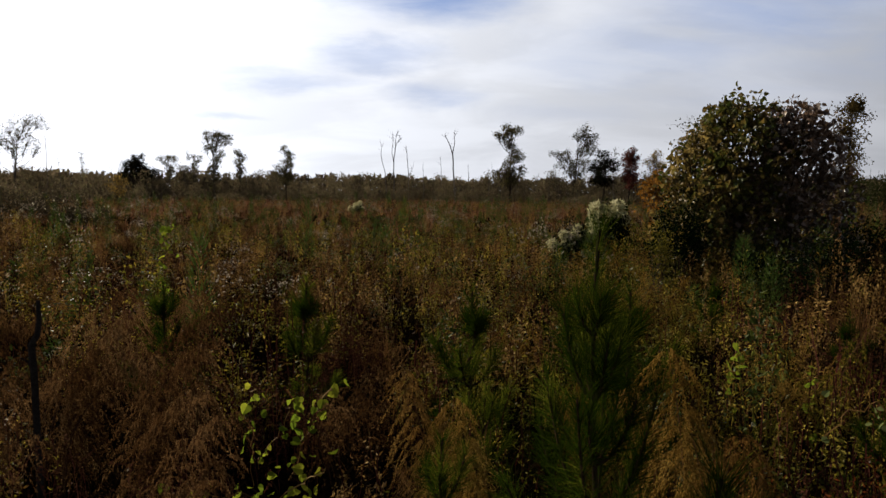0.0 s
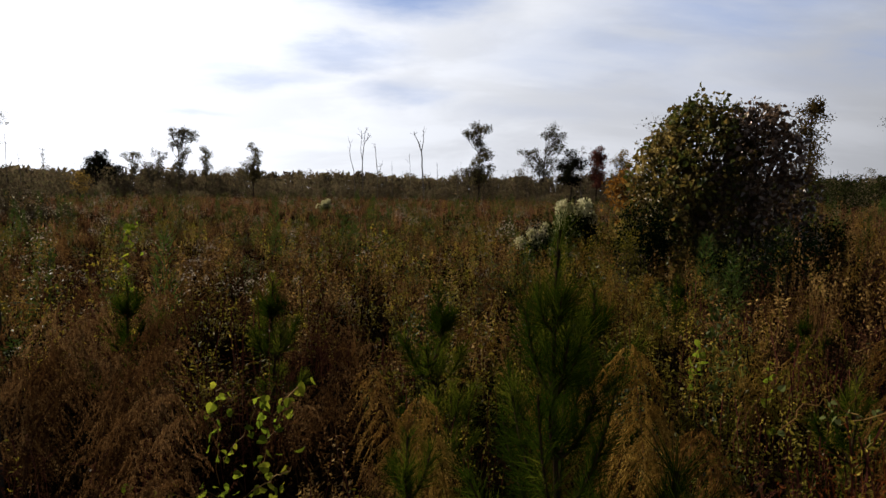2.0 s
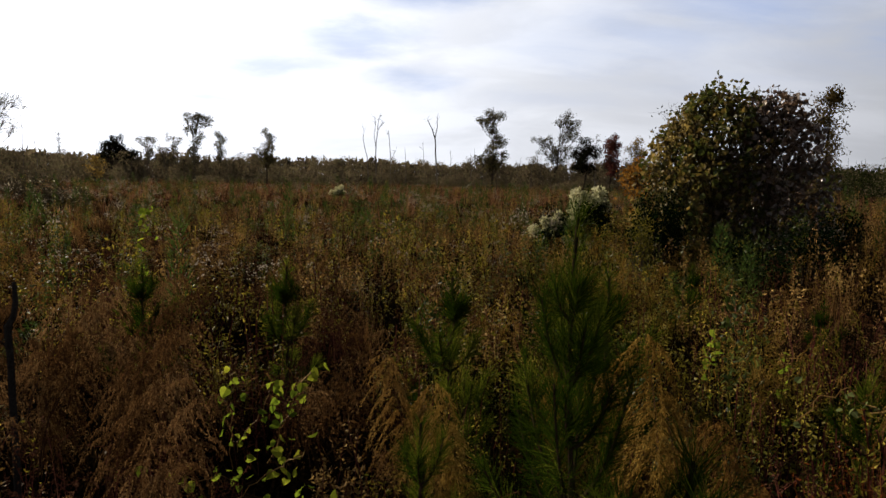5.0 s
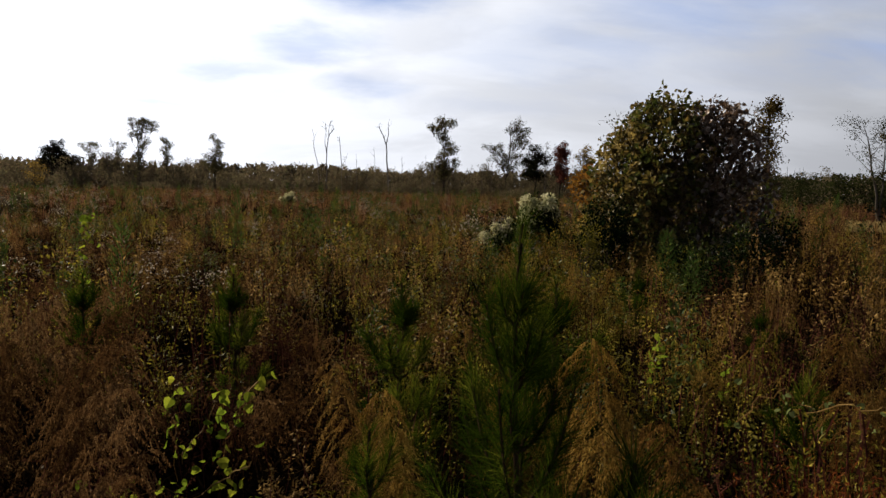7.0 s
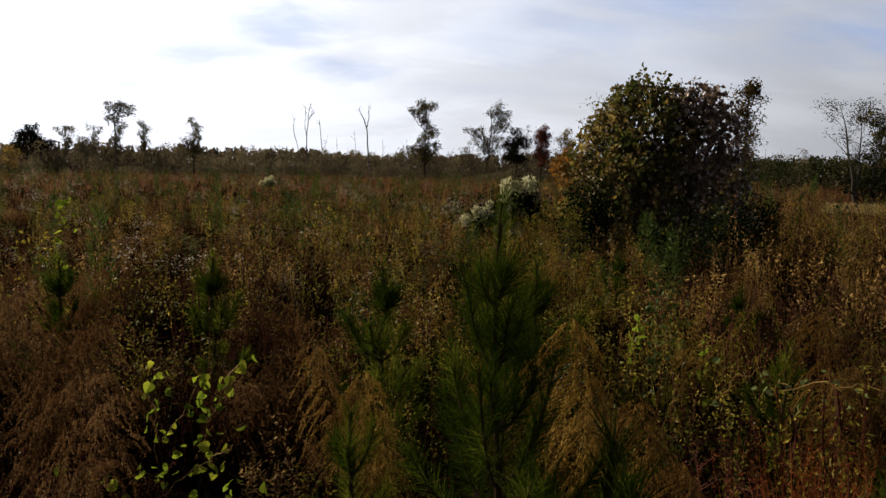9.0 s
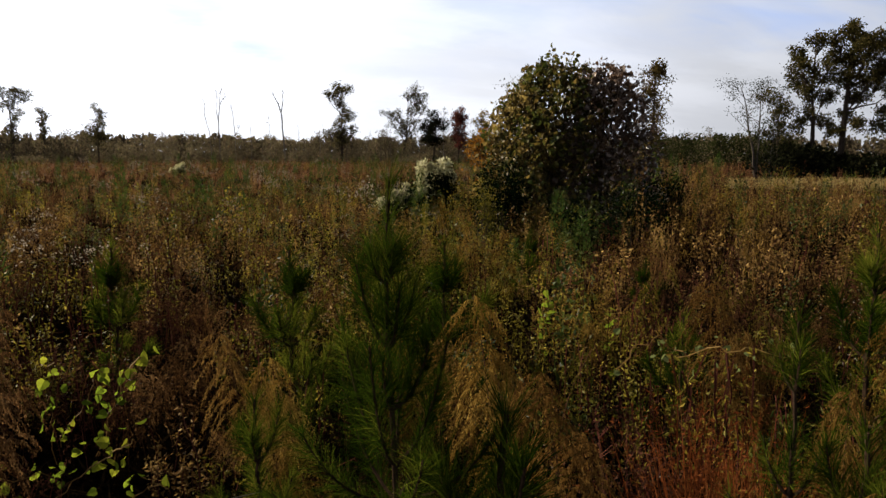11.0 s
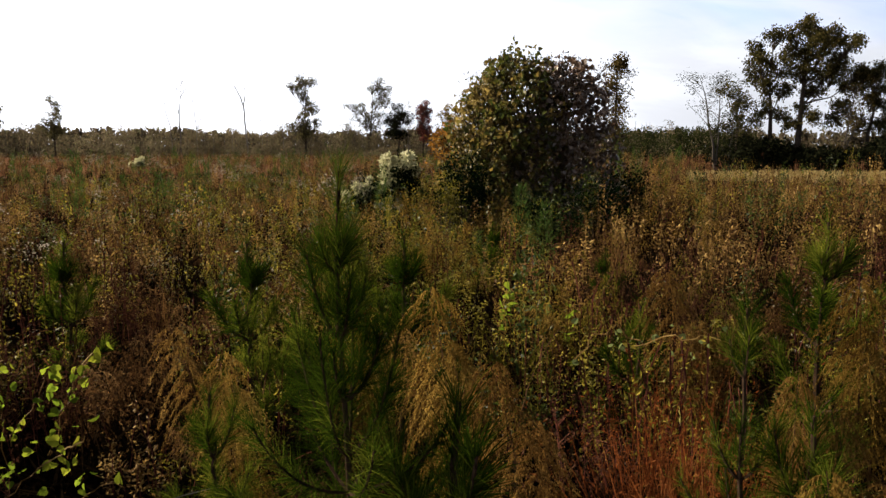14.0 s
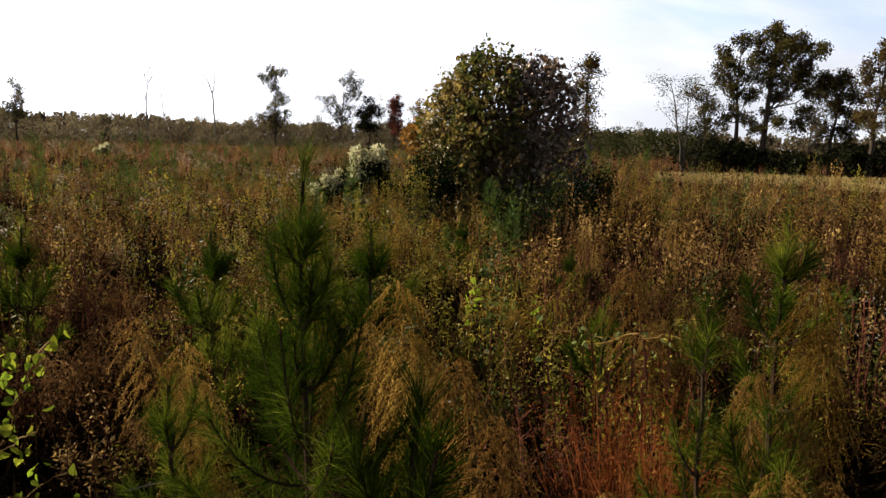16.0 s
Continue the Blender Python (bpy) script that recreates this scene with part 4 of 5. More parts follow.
def fennel(seed, mat="fennel", h=1.15, stems=3, lean=0.5, fine=1.0, label="", low=0.6, way=None, full=1.0):
    """Feathery weed: each stem bears one broad plume, layer over layer of arching sprays that hang in strings of seed heads."""
    rng = np.random.default_rng(seed)
    root = thing("feathery_weed", label or "arching dry weed with drooping feathery golden plumes", "weed", "feathery weeds in the field")
    for k in range(stems):
        st, pl = Geo(), Geo()
        a = rng.uniform(0, TAU) if way is None else way + rng.normal() * 0.7 * min(k, 1)
        out = np.array([math.cos(a), math.sin(a), 0])
        hh = h * (rng.uniform(low, 0.92) if k else 1.05)
        s = np.linspace(0, 1, 8)
        l = lean * rng.uniform(0.6, 1.3)
        path = np.array([*(rng.normal(size=2) * 0.04), 0]) + out * (l * hh * 0.5 * s ** 2.4)[:, None]
        path[:, 2] += hh * (s - 0.22 * l * s ** 3)
        st.tube(path, 0.006 * (1 - 0.8 * s), 3)
        nb = int((40 if fine > 1 else 34) * fine + 6)
        f = np.clip(0.30 + 0.70 * (np.arange(nb) + rng.random(nb)) / nb, 0, 1)
        p0 = along(path, f)
        b = np.arange(nb) * 2.4 + rng.normal(size=nb) * 0.5
        d = np.stack([np.cos(b), np.sin(b), rng.uniform(0.35, 0.95, nb)], 1) + out * 0.25
        d /= np.linalg.norm(d, axis=1, keepdims=True)
        ln = full * hh * rng.uniform(0.17, 0.32, nb) * np.interp(f, [0.2, 0.5, 0.85, 1.0], [0.75, 1.0, 0.85, 0.55])
        dr = rng.uniform(1.0, 1.9, nb)
        pl.blades(p0, d, ln, 0.0026 / fine ** 0.4, dr, rng, 4)
        # every spray is a feather: close-set strings of seed heads hang along it
        strings = int((20 if fine > 1 else 17) * fine + 1)
        for q in range(strings):
            t = 0.16 + 0.86 * (q + rng.random(nb)) / strings
            p = p0 + d * (ln * t)[:, None]
            p[:, 2] -= dr * ln * t * t
            w = d * 0.35 + rng.normal(size=(nb, 3)) * 0.22
            w[:, 2] -= 1.0
            w /= np.linalg.norm(w, axis=1, keepdims=True)
            sl = hh * rng.uniform(0.014, 0.040, nb) * (1.15 - 0.5 * t)
            pl.blades(p, w, sl, 0.0045 / fine ** 0.5, 0.0, rng, 1)
            for e in range(2):
                u = p + w * (sl * rng.uniform(0.25, 1.05, nb))[:, None] + rng.normal(size=(nb, 3)) * 0.004
                g = rng.uniform(0.007, 0.014, nb) / fine ** 0.4
                pl.leaves(u, w + rng.normal(size=(nb, 3)) * 0.4, g, g * rng.uniform(0.4, 0.65, nb), rng, 0.3)
        part("stem", st, M["dry_stem"], root)
        part("plume", pl, M[mat], root)
    return root


def sedge(seed, mat="sedge", h=0.85, blades=130, wide=0.0045, label=""):
    """A tussock of dry grass with fine seed tufts."""
    rng = np.random.default_rng(seed)
    root = thing("grass_tussock", label or "dry rust-brown grass tussock", "grass", "grass tussocks in the field")
    g, t = Geo(), Geo()
    base = np.concatenate([rng.normal(size=(blades, 2)) * 0.07, np.zeros((blades, 1))], 1)
    d = np.concatenate([rng.normal(size=(blades, 2)) * 0.22, np.ones((blades, 1))], 1)
    ln = h * rng.uniform(0.5, 1.05, blades)
    dr = rng.uniform(0.0, 0.28, blades)
    g.blades(base, d, ln, wide, dr, rng, 3)
    d = d / np.linalg.norm(d, axis=1, keepdims=True)
    for q in range(5):
        s = rng.uniform(0.55, 1.0, blades)
        p = base + d * (ln * s)[:, None]
        p[:, 2] -= dr * ln * s * s
        t.leaves(p + rng.normal(size=(blades, 3)) * 0.008, unit(rng, blades, 0.8), rng.uniform(0.012, 0.03, blades), 0.006, rng)
    part("blade_tuft", g, M[mat], root)
    tagged(part("seed_spray", t, M[mat], root), kind="stuff")
    return root


def forb(seed, mat="forb", h=0.8, stems=6, leaf=0.042, per=34, fluff=0.0, label="", name="leafy_weed", stem="red_stem"):
    """A leafy weed, some with white seed fluff on top."""
    rng = np.random.default_rng(seed)
    root = thing(name, label or "leafy weed with small yellow-green leaves", "weed", name.replace("_", " ") + "s in the field")
    st, lf, fl = Geo(), Geo(), Geo()
    for k in range(stems):
        a = rng.uniform(0, 2 * math.pi)
        hh = h * rng.uniform(0.6, 1.1)
        s = np.linspace(0, 1, 6)
        path = np.array([*(rng.normal(size=2) * 0.07), 0]) + np.array([math.cos(a), math.sin(a), 0]) * (hh * rng.uniform(0.02, 0.20) * s ** 1.6)[:, None]
        path[:, 2] += hh * s
        path[1:] += rng.normal(size=(5, 3)) * 0.012
        st.tube(path[::2] if hh < 0.5 else path, 0.004, 3)
        n = per
        f = rng.uniform(0.15, 1.0, n)
        p0 = along(path, f)
        d = unit(rng, n, 0.15)
        tw = rng.uniform(0.005, 0.055, n) * (1.3 - f)
        lf.leaves(p0 + d * tw[:, None], d + rng.normal(size=(n, 3)) * 0.4, 0.85 * leaf * rng.uniform(0.5, 1.4, n), 0.85 * leaf * rng.uniform(0.28, 0.6, n), rng, 0.3)
        st.blades(p0[::2], d[::2], tw[::2] + 0.005, 0.003, 0, rng, 1)
        if rng.random() < fluff:
            n = 14
            p = path[-1] + rng.normal(size=(n, 3)) * [0.035, 0.035, 0.03] * (1 + h)
            fl.leaves(p, unit(rng, n, 0.5), rng.uniform(0.010, 0.024, n), rng.uniform(0.006, 0.014, n), rng)
    part("stem", st, M[stem], root)
    tagged(part("foliage", lf, M[mat], root), kind="stuff")
    if fl.n:
        tagged(part("seed_fluff", fl, M["fluff"], root), kind="stuff")
    return root


def dark_weed(seed, h=0.75, label=""):
    """Leafless burgundy weed: many upright branching stems with dry seed cups and a few pale husks."""
    rng = np.random.default_rng(seed)
    root = thing("dry_weed", label or "dry burgundy-brown weed with small seed cups", "weed", "dry dark weeds in the field")
    st, lf, fl = Geo(), Geo(), Geo()
    n = 16
    base = np.concatenate([rng.normal(size=(n, 2)) * 0.10, np.zeros((n, 1))], 1)
    d = np.concatenate([rng.normal(size=(n, 2)) * 0.16, np.ones((n, 1))], 1)
    ln = h * rng.uniform(0.6, 1.08, n)
    st.blades(base, d, ln, 0.006, 0.03, rng, 3)
    d = d / np.linalg.norm(d, axis=1, keepdims=True)
    for q in range(9):
        f = rng.uniform(0.3, 1.0, n)
        p = base + d * (ln * f)[:, None]
        w = unit(rng, n, 1.0)
        tl = rng.uniform(0.05, 0.16, n)
        st.blades(p, w, tl, 0.003, 0, rng, 1)
        for e in range(4):
            pp = p + w * (tl * rng.uniform(0.3, 1.05, n))[:, None]
            lf.leaves(pp, unit(rng, n, 0.3), rng.uniform(0.010, 0.024, n), rng.uniform(0.007, 0.013, n), rng)
    m = 3
    k = rng.integers(0, n, m)
    p = base[k] + d[k] * (ln[k] * rng.uniform(0.4, 1, m))[:, None]
    fl.leaves(p, unit(rng, m), 0.013, 0.009, rng)
    part("stem", st, M["red_stem"], root)
    tagged(part("seed_spray", lf, M["weed_dark"], root), kind="stuff")
    tagged(part("pale_chaff", fl, M["fluff"], root), kind="stuff")
    return root


def pine(seed, h, whorls, needle=0.17, per=300, wide=0.0022, segs=2, lean=(0, 0), label="", mat="needle", trunk_r=0.016, leader_from=0.35, bare=0.30):
    """A young pine: leader and whorls of upturned branches, clothed in long needles.
    whorls: (height, branches, reach, rise, first azimuth)."""
    rng = np.random.default_rng(seed)
    root = thing("pine_sapling", label or "young pine with long green needles", "pine", "young pines in the field")
    s = np.linspace(0, 1, 9)
    path = np.stack([lean[0] * s, lean[1] * s, h * s], 1)
    path[1:-1, :2] += rng.normal(size=(7, 2)) * 0.008
    tr = Geo()
    tr.tube(path, trunk_r * (1 - 0.72 * s) + 0.002, 6)
    part("trunk", tr, M["pine_bark"], root)

    def clothe(g, shoot, f0, n, ln, wide_open=0.0):
        f = rng.uniform(f0, 1.0, n)
        p = along(shoot, f)
        t = along(np.gradient(np.asarray(shoot), axis=0), f)
        t /= np.linalg.norm(t, axis=1, keepdims=True)
        side = np.cross(t, rng.normal(size=(n, 3)))
        side /= np.linalg.norm(side, axis=1, keepdims=True)
        open_ = rng.uniform(0.35 + wide_open * 0.5, 1.15 + wide_open, n) * (1.25 - 0.55 * f)
        way = t + side * open_[:, None]
        for q in range(3):
            g.blades(p, way + rng.normal(size=(n, 3)) * 0.20, ln * rng.uniform(0.7, 1.1, n), wide, rng.uniform(0.0, 0.22, n), rng, segs)

    g = Geo()
    clothe(g, path, leader_from, int(per * 1.7), needle, 0.1)
    part("leader_needles", g, M[mat], root)
    for z, count, reach, rise, az in whorls:
        for k in range(count):
            a = az + 2 * math.pi * k / count + rng.normal() * 0.18
            p0 = along(path, [z / h])[0]
            out = np.array([math.cos(a), math.sin(a), 0])
            u = np.linspace(0, 1, 7)
            r = reach * rng.uniform(0.7, 1.25)
            up = rise * rng.uniform(0.7, 1.15)
            bp = p0 + out * (r * (1.35 * u - 0.35 * u * u))[:, None]
            bp[:, 2] += up * (0.35 * u + 0.65 * u ** 2)
            b, nd = Geo(), Geo()
            b.tube(bp, trunk_r * 0.45 * (1 - 0.7 * u) + 0.0015, 4)
            clothe(nd, bp, bare, int(per * (0.5 + 0.9 * min(math.hypot(r, up) / 0.6, 1.2))), needle * 0.97)
            ob = part("branch", b, M["pine_bark"], root)
            part("needles", nd, M[mat], ob)
    return root


def plant_out(ob, places):
    """Sets ob at the first place and copies of it at the others."""
    for m in places[1:]:
        copy_thing(ob, m)
    ob.matrix_basis = places[0]


# young pines, the large one first
plant_out(pine(101, 2.09, [(1.78, 3, 0.05, 0.13, 0.5), (1.58, 4, 0.10, 0.27, 0.1), (1.38, 4, 0.15, 0.27, 0.9), (1.20, 4, 0.18, 0.52, 2.9), (1.08, 5, 0.27, 0.30, 0.9),
                           (0.92, 5, 0.33, 0.22, 0.2), (0.75, 5, 0.34, 0.20, 0.6)],
               0.150, 110, 0.0017, 2, (-0.01, 0.0), "bushy young pine with long bright green needles", "needle", 0.012, 0.66, 0.25), [spot(0.47, 2.21)])
SHAPE_B = [(0.92, 3, 0.07, 0.13, 0.3), (0.62, 4, 0.20, 0.30, 1.0), (0.30, 4, 0.26, 0.22, 0.4)]
pine_b = pine(102, 1.2, SHAPE_B, 0.15, 90, 0.0034, 2)
plant_out(pine_b, [spot(0.22, 5.45, 20, 1.23), spot(1.27, 5.05, 130, 1.28), spot(-1.15, 6.35, 250, 1.18), spot(3.82, 3.97, 70, 1.40),
                   spot(3.87, 7.08, 190, 0.88), spot(2.69, 4.3, 300, 0.94), spot(3.43, 9.44, 30, 0.92), spot(-2.44, 6.56, 160, 1.14)])
pine_c = pine(103, 0.95, [(0.66, 3, 0.12, 0.20, 0.8), (0.38, 3, 0.2, 0.20, 0.2)], 0.16, 100, 0.0023, 2, (0.03, 0.02))
plant_out(pine_c, [spot(0.74, 2.02, 0, 1.48), spot(0.03, 3.55, 90, 1.05), spot(2.1, 2.1, 200, 1.30), spot(0.28, 4.9, 20, 0.95)])
plant_out(pine(104, 1.58, [(1.32, 3, 0.06, 0.16, 0.3), (0.92, 4, 0.13, 0.24, 0.8), (0.7, 4, 0.2, 0.2, 1.0)], 0.14, 60, 0.0021, 2, (0, 0), "thin young pine with a bare dark stem", "needle", 0.014, 0.82), [spot(1.95, 2.28)])

# charred stick standing in the weeds
stick = thing("charred_stick", "bent blackened dead stick standing in weeds", "stick", "", pose(-2.15, 3.96, 0))
sg = Geo()
sg.tube([(0.0, 0, 0), (-0.01, 0.01, 0.5), (-0.015, 0, 0.95), (-0.02, 0, 1.2), (-0.03, 0, 1.36), (0.005, 0, 1.42), (0.015, 0, 1.5), (0.012, 0, 1.6)],
        [0.022, 0.02, 0.019, 0.018, 0.02, 0.016, 0.014, 0.011], 7)
part("stem", sg, M["charred"], stick)
sg = Geo()
sg.tube([(-0.02, 0, 1.22), (-0.06, 0.01, 1.27), (-0.09, 0.0, 1.29)], [0.009, 0.007, 0.004], 5)
part("stub", sg, M["charred"], stick)
# pale fallen twig
tw = thing("dead_twig", "pale dead twig lying in the weeds", "twig", "", pose(-0.08, 3.38, 0.60, 0, -4, 8) @ Matrix.Scale(0.6, 4))
sg = Geo()
sg.tube([(-0.16, 0, 0), (-0.03, 0.01, 0.004), (0.1, 0, 0.01), (0.2, 0.01, 0.005)], [0.004, 0.0045, 0.004, 0.002], 5)
part("stem", sg, M["bark_pale"], tw)


def vine(seed, points, leaf, count, mat, label, x, y, wander=0.05):
    """A climbing vine with heart-shaped leaves along its stem."""
    rng = np.random.default_rng(seed)
    root = thing("leafy_vine", label, "vine", "vines over the weeds", pose(x, y, 0))
    st = Geo()
    path = np.asarray(points, float)
    path = along(path, np.linspace(0, 1, 14)) + rng.normal(size=(14, 3)) * 0.012
    st.tube(path, 0.0035, 4)
    part("stem", st, M["forb_brown"], root)
    for k in range(count):
        g = Geo()
        f = (k + rng.random()) / count
        p = along(path, [f])
        d = unit(rng, 1, -0.25)
        d[0, 1] -= 0.5
        s = leaf * rng.uniform(0.6, 1.15)
        g.leaves(p + rng.normal(size=(1, 3)) * wander, d, s, s * 0.95, rng, 0.16, 2)
        part("leaf", g, M[mat], root)
    return root


vine(201, [(-0.25, 0, 0.30), (-0.24, 0, 0.7), (-0.22, 0, 0.93)], 0.070, 17, "vine", "vine with yellow-green heart-shaped leaves", -0.98, 4.78, 0.045)
vine(202, [(-0.22, 0, 0.4), (-0.05, 0.0, 0.66), (0.06, 0, 0.84)], 0.070, 18, "vine", "vine with yellow-green heart-shaped leaves", -0.98, 4.78, 0.045)
vine(203, [(0.0, 0, 0.3), (0.10, 0.02, 0.6), (0.17, 0.03, 0.78), (0.28, 0.03, 0.92)], 0.070, 22, "vine", "vine with yellow-green heart-shaped leaves", -0.98, 4.78, 0.045)
vine(204, [(0.0, 0, 0.2), (0.0, 0, 0.6), (-0.02, 0, 0.68), (0.0, 0, 0.8), (0.04, 0, 0.94)], 0.10, 13, "vine", "bright yellow vine hanging on a dry stalk", 2.49, 6.33, 0.03)
vine(205, [(0.05, 0, 0.2), (0.03, 0, 0.7), (-0.02, 0, 0.9)], 0.09, 10, "vine", "yellow-green vine on a dry stalk", 2.9, 5.82, 0.03)
vine(206, [(0, 0, 0.3), (-0.03, 0, 1.2), (0.0, 0, 1.55), (0.03, 0, 1.74)], 0.09, 30, "vine", "tall stalk wrapped in yellow-green vine leaves", -3.72, 10.14, 0.06)
vine(207, [(-0.25, 0.2, 0.95), (0, 0, 1.08), (0.2, -0.1, 1.05), (0.45, -0.1, 1.0)], 0.042, 16, "vine_pale", "pale green vine trailing over weeds", 2.6, 3.72, 0.06)
vine(208, [(-0.2, 0.1, 0.9), (0, 0, 1.1), (0.15, -0.1, 1.0)], 0.042, 9, "vine_pale", "pale green vine trailing over weeds", 2.3, 3.95, 0.06)
vine(209, [(-0.4, 0.0, 0.35), (0.0, 0, 0.5), (0.3, 0.1, 0.45)], 0.070, 18, "vine", "low vine with yellow-green leaves", -1.35, 4.1, 0.07)

vine(210, [(-0.25, 0.0, 0.30), (0.0, 0, 0.50), (0.2, 0.05, 0.55)], 0.055, 20, "vine", "low vine with yellow-green leaves", -0.62, 3.7, 0.06)
vine(211, [(-0.20, 0.0, 0.40), (0.1, 0, 0.60), (0.25, 0.0, 0.70)], 0.060, 20, "vine", "low vine with yellow-green leaves", -0.86, 3.98, 0.06)

# feathery weeds close by
F1 = fennel(301, "fennel", 1.0, 2, 0.22, 1.5, "", 0.66, math.pi, 0.80)
plant_out(F1, [spot(1.30, 3.50, -10, 1.46), spot(0.24, 3.90, 10, 1.12), spot(2.10, 1.87, 0, 1.14), spot(3.6, 3.4, 20, 1.45), spot(0.95, 4.6, 20, 1.05)])
F2 = fennel(302, "fennel_tan", 1.0, 2, 0.26, 1.5, "nodding weed with drooping tan feathery plumes", 0.62, math.pi, 0.74)
plant_out(F2, [spot(1.46, 2.90, 10, 1.30), spot(1.56, 1.92, 15, 1.16), spot(2.48, 2.05, -10, 1.24), spot(0.06, 4.4, 0, 1.16), spot(2.98, 3.95, 0, 1.45), spot(1.32, 4.5, 30, 1.08), spot(2.58, 2.75, 50, 1.24)])
F3 = fennel(303, "fennel_red", 1.15, 3, 0.85, 1.2, "arching dry weed with reddish feathery plumes", 0.5, 0.3, 0.66)
plant_out(F3, [spot(-1.45, 3.6, -35, 1.15), spot(-1.9, 4.5, -25, 1.30), spot(-2.6, 4.9, 15, 1.35), spot(-1.75, 2.75, -15, 0.95), spot(-2.65, 3.6, 25, 1.15), spot(-2.3, 5.7, -20, 1.25), spot(-3.1, 6.0, 10, 1.35), spot(-3.3, 5.0, 30, 1.25), spot(-2.75, 6.8, -10, 1.25)])
S1 = sedge(311, "sedge_orange", 0.95, 150, 0.004, "upright orange-brown grass tussock")
plant_out(S1, [spot(1.98, 2.95, 0, 1.5), spot(2.2, 2.9, 70, 1.42), spot(2.08, 2.62, 250, 1.35)])


def fan(rng, r0, r1, step, a0=-35, a1=51):
    """Loosely even places in a fan of the field."""
    out = []
    r = r0
    while r < r1:
        n = max(int(radians(a1 - a0) * r / step), 1)
        for k in range(n):
            a = radians(a0 + (a1 - a0) * (k + rng.random()) / n)
            d = r + (rng.random() - 0.5) * step * 1.1
            out.append((d * math.sin(a), d * math.cos(a), d))
        r += step
    return out


TAKEN = [(0.47, 2.21, 0.34), (1.25, 3.5, 0.25), (1.42, 2.9, 0.25), (0.2, 3.9, 0.2), (0.0, 4.4, 0.2), (-0.98, 4.78, 0.25), (-2.15, 3.96, 0.15), (1.27, 5.05, 0.2),
         (1.95, 2.28, 0.2), (2.02, 3.0, 0.3), (2.49, 6.33, 0.2), (3.82, 3.97, 0.25), (0.22, 5.45, 0.25), (-0.28, 3.50, 0.62), (2.9, 3.95, 0.2), (2.5, 2.75, 0.2), (-2.3, 5.7, 0.4), (-3.0, 6.0, 0.4), (-3.2, 5.0, 0.4), (-2.7, 6.8, 0.4)]


def free(x, y):
    return all(math.hypot(x - a, y - b) > r for a, b, r in TAKEN)


# what grows where: 0 rusty grass, 1 reddish plumes, 2 leafy weeds, 3 dark weeds, 4 golden plumes, 5 green weeds, 6 leafy with fluff, 7 brown leafy
def kind_at(rng, x, y, d):
    """Kinds grow in patches a step or two across; towards the right the growth is greener and leafier."""
    right = min(max((math.degrees(math.atan2(x, y)) + 5) / 18, 0), 1)
    wts = (0.44 - 0.12 * right, 0.78 - 0.40 * right, 0.64 + 0.28 * right, 0.76 - 0.46 * right, 0.44 + 0.32 * right, 0.22 + 0.40 * right, 0.50, 0.56)
    far_right = min(max((math.degrees(math.atan2(x, y)) - 22) / 8, 0), 1) if d > 7 else 0
    wts = np.array(wts) + far_right * np.array([0.15, 0.30, -0.32, 0.70, 0.0, -0.35, -0.15, 0.50])
    f = 0.85 if d < 34 else 0.22
    score = [w + 1.15 * noise.noise(Vector((x * f, y * f, 7.0 + 11 * k))) + 0.34 * rng.random() for k, w in enumerate(wts)]
    return int(np.argmax(score))


def hummock(x, y):
    """How tall the growth is here: mounds and dark hollows a metre or so across."""
    n = noise.noise(Vector((x * 0.75, y * 0.75, 51.0))) + 0.5 * noise.noise(Vector((x * 1.9, y * 1.9, 77.0)))
    hollow = 1.1 * math.exp(-((x + 0.40) ** 2 + (y - 3.45) ** 2) / 0.5)
    return min(max(1.0 + 1.35 * n - hollow, 0.28), 1.75)


NEAR = [
    [sedge(401, "sedge", 0.85, 85, 0.006), sedge(402, "sedge", 0.75, 75, 0.006), sedge(403, "sedge_orange", 0.8, 75, 0.006)],
    [fennel(411, "fennel_red", 0.95, 3, 0.9, 0.5, "dry weed with reddish feathery plumes"), fennel(412, "fennel_red", 0.85, 3, 0.7, 0.5, "dry weed with reddish feathery plumes")],
    [forb(421, "forb", 0.8, 7, 0.042, 30), forb(422, "forb", 0.95, 6, 0.036, 36), forb(423, "forb", 0.65, 7, 0.05, 24)],
    [dark_weed(431), dark_weed(432, 0.85)],
    [fennel(441, "fennel", 1.0, 3, 0.7, 0.5), fennel(442, "fennel_green", 0.95, 3, 0.6, 0.5, "feathery weed with yellow-green plumes")],
    [forb(451, "forb_green", 0.7, 7, 0.065, 26, 0, "leafy dark green weed", "green_weed"), forb(452, "forb_green", 0.6, 7, 0.08, 20, 0, "leafy dark green weed", "green_weed")],
    [forb(461, "forb", 0.85, 7, 0.045, 28, 0.5, "leafy weed topped with white seed fluff", "fluffy_weed"), forb(462, "forb_brown", 0.85, 7, 0.042, 30, 0.6, "brown weed topped with white seed fluff", "fluffy_weed")],
    [forb(471, "forb_brown", 0.75, 7, 0.05, 30, 0, "dry weed with curled brown leaves", "brown_weed"), forb(472, "forb_brown", 0.9, 6, 0.045, 32, 0.1, "dry weed with curled brown leaves", "brown_weed")],
]
sr = np.random.default_rng(500)
places = {}
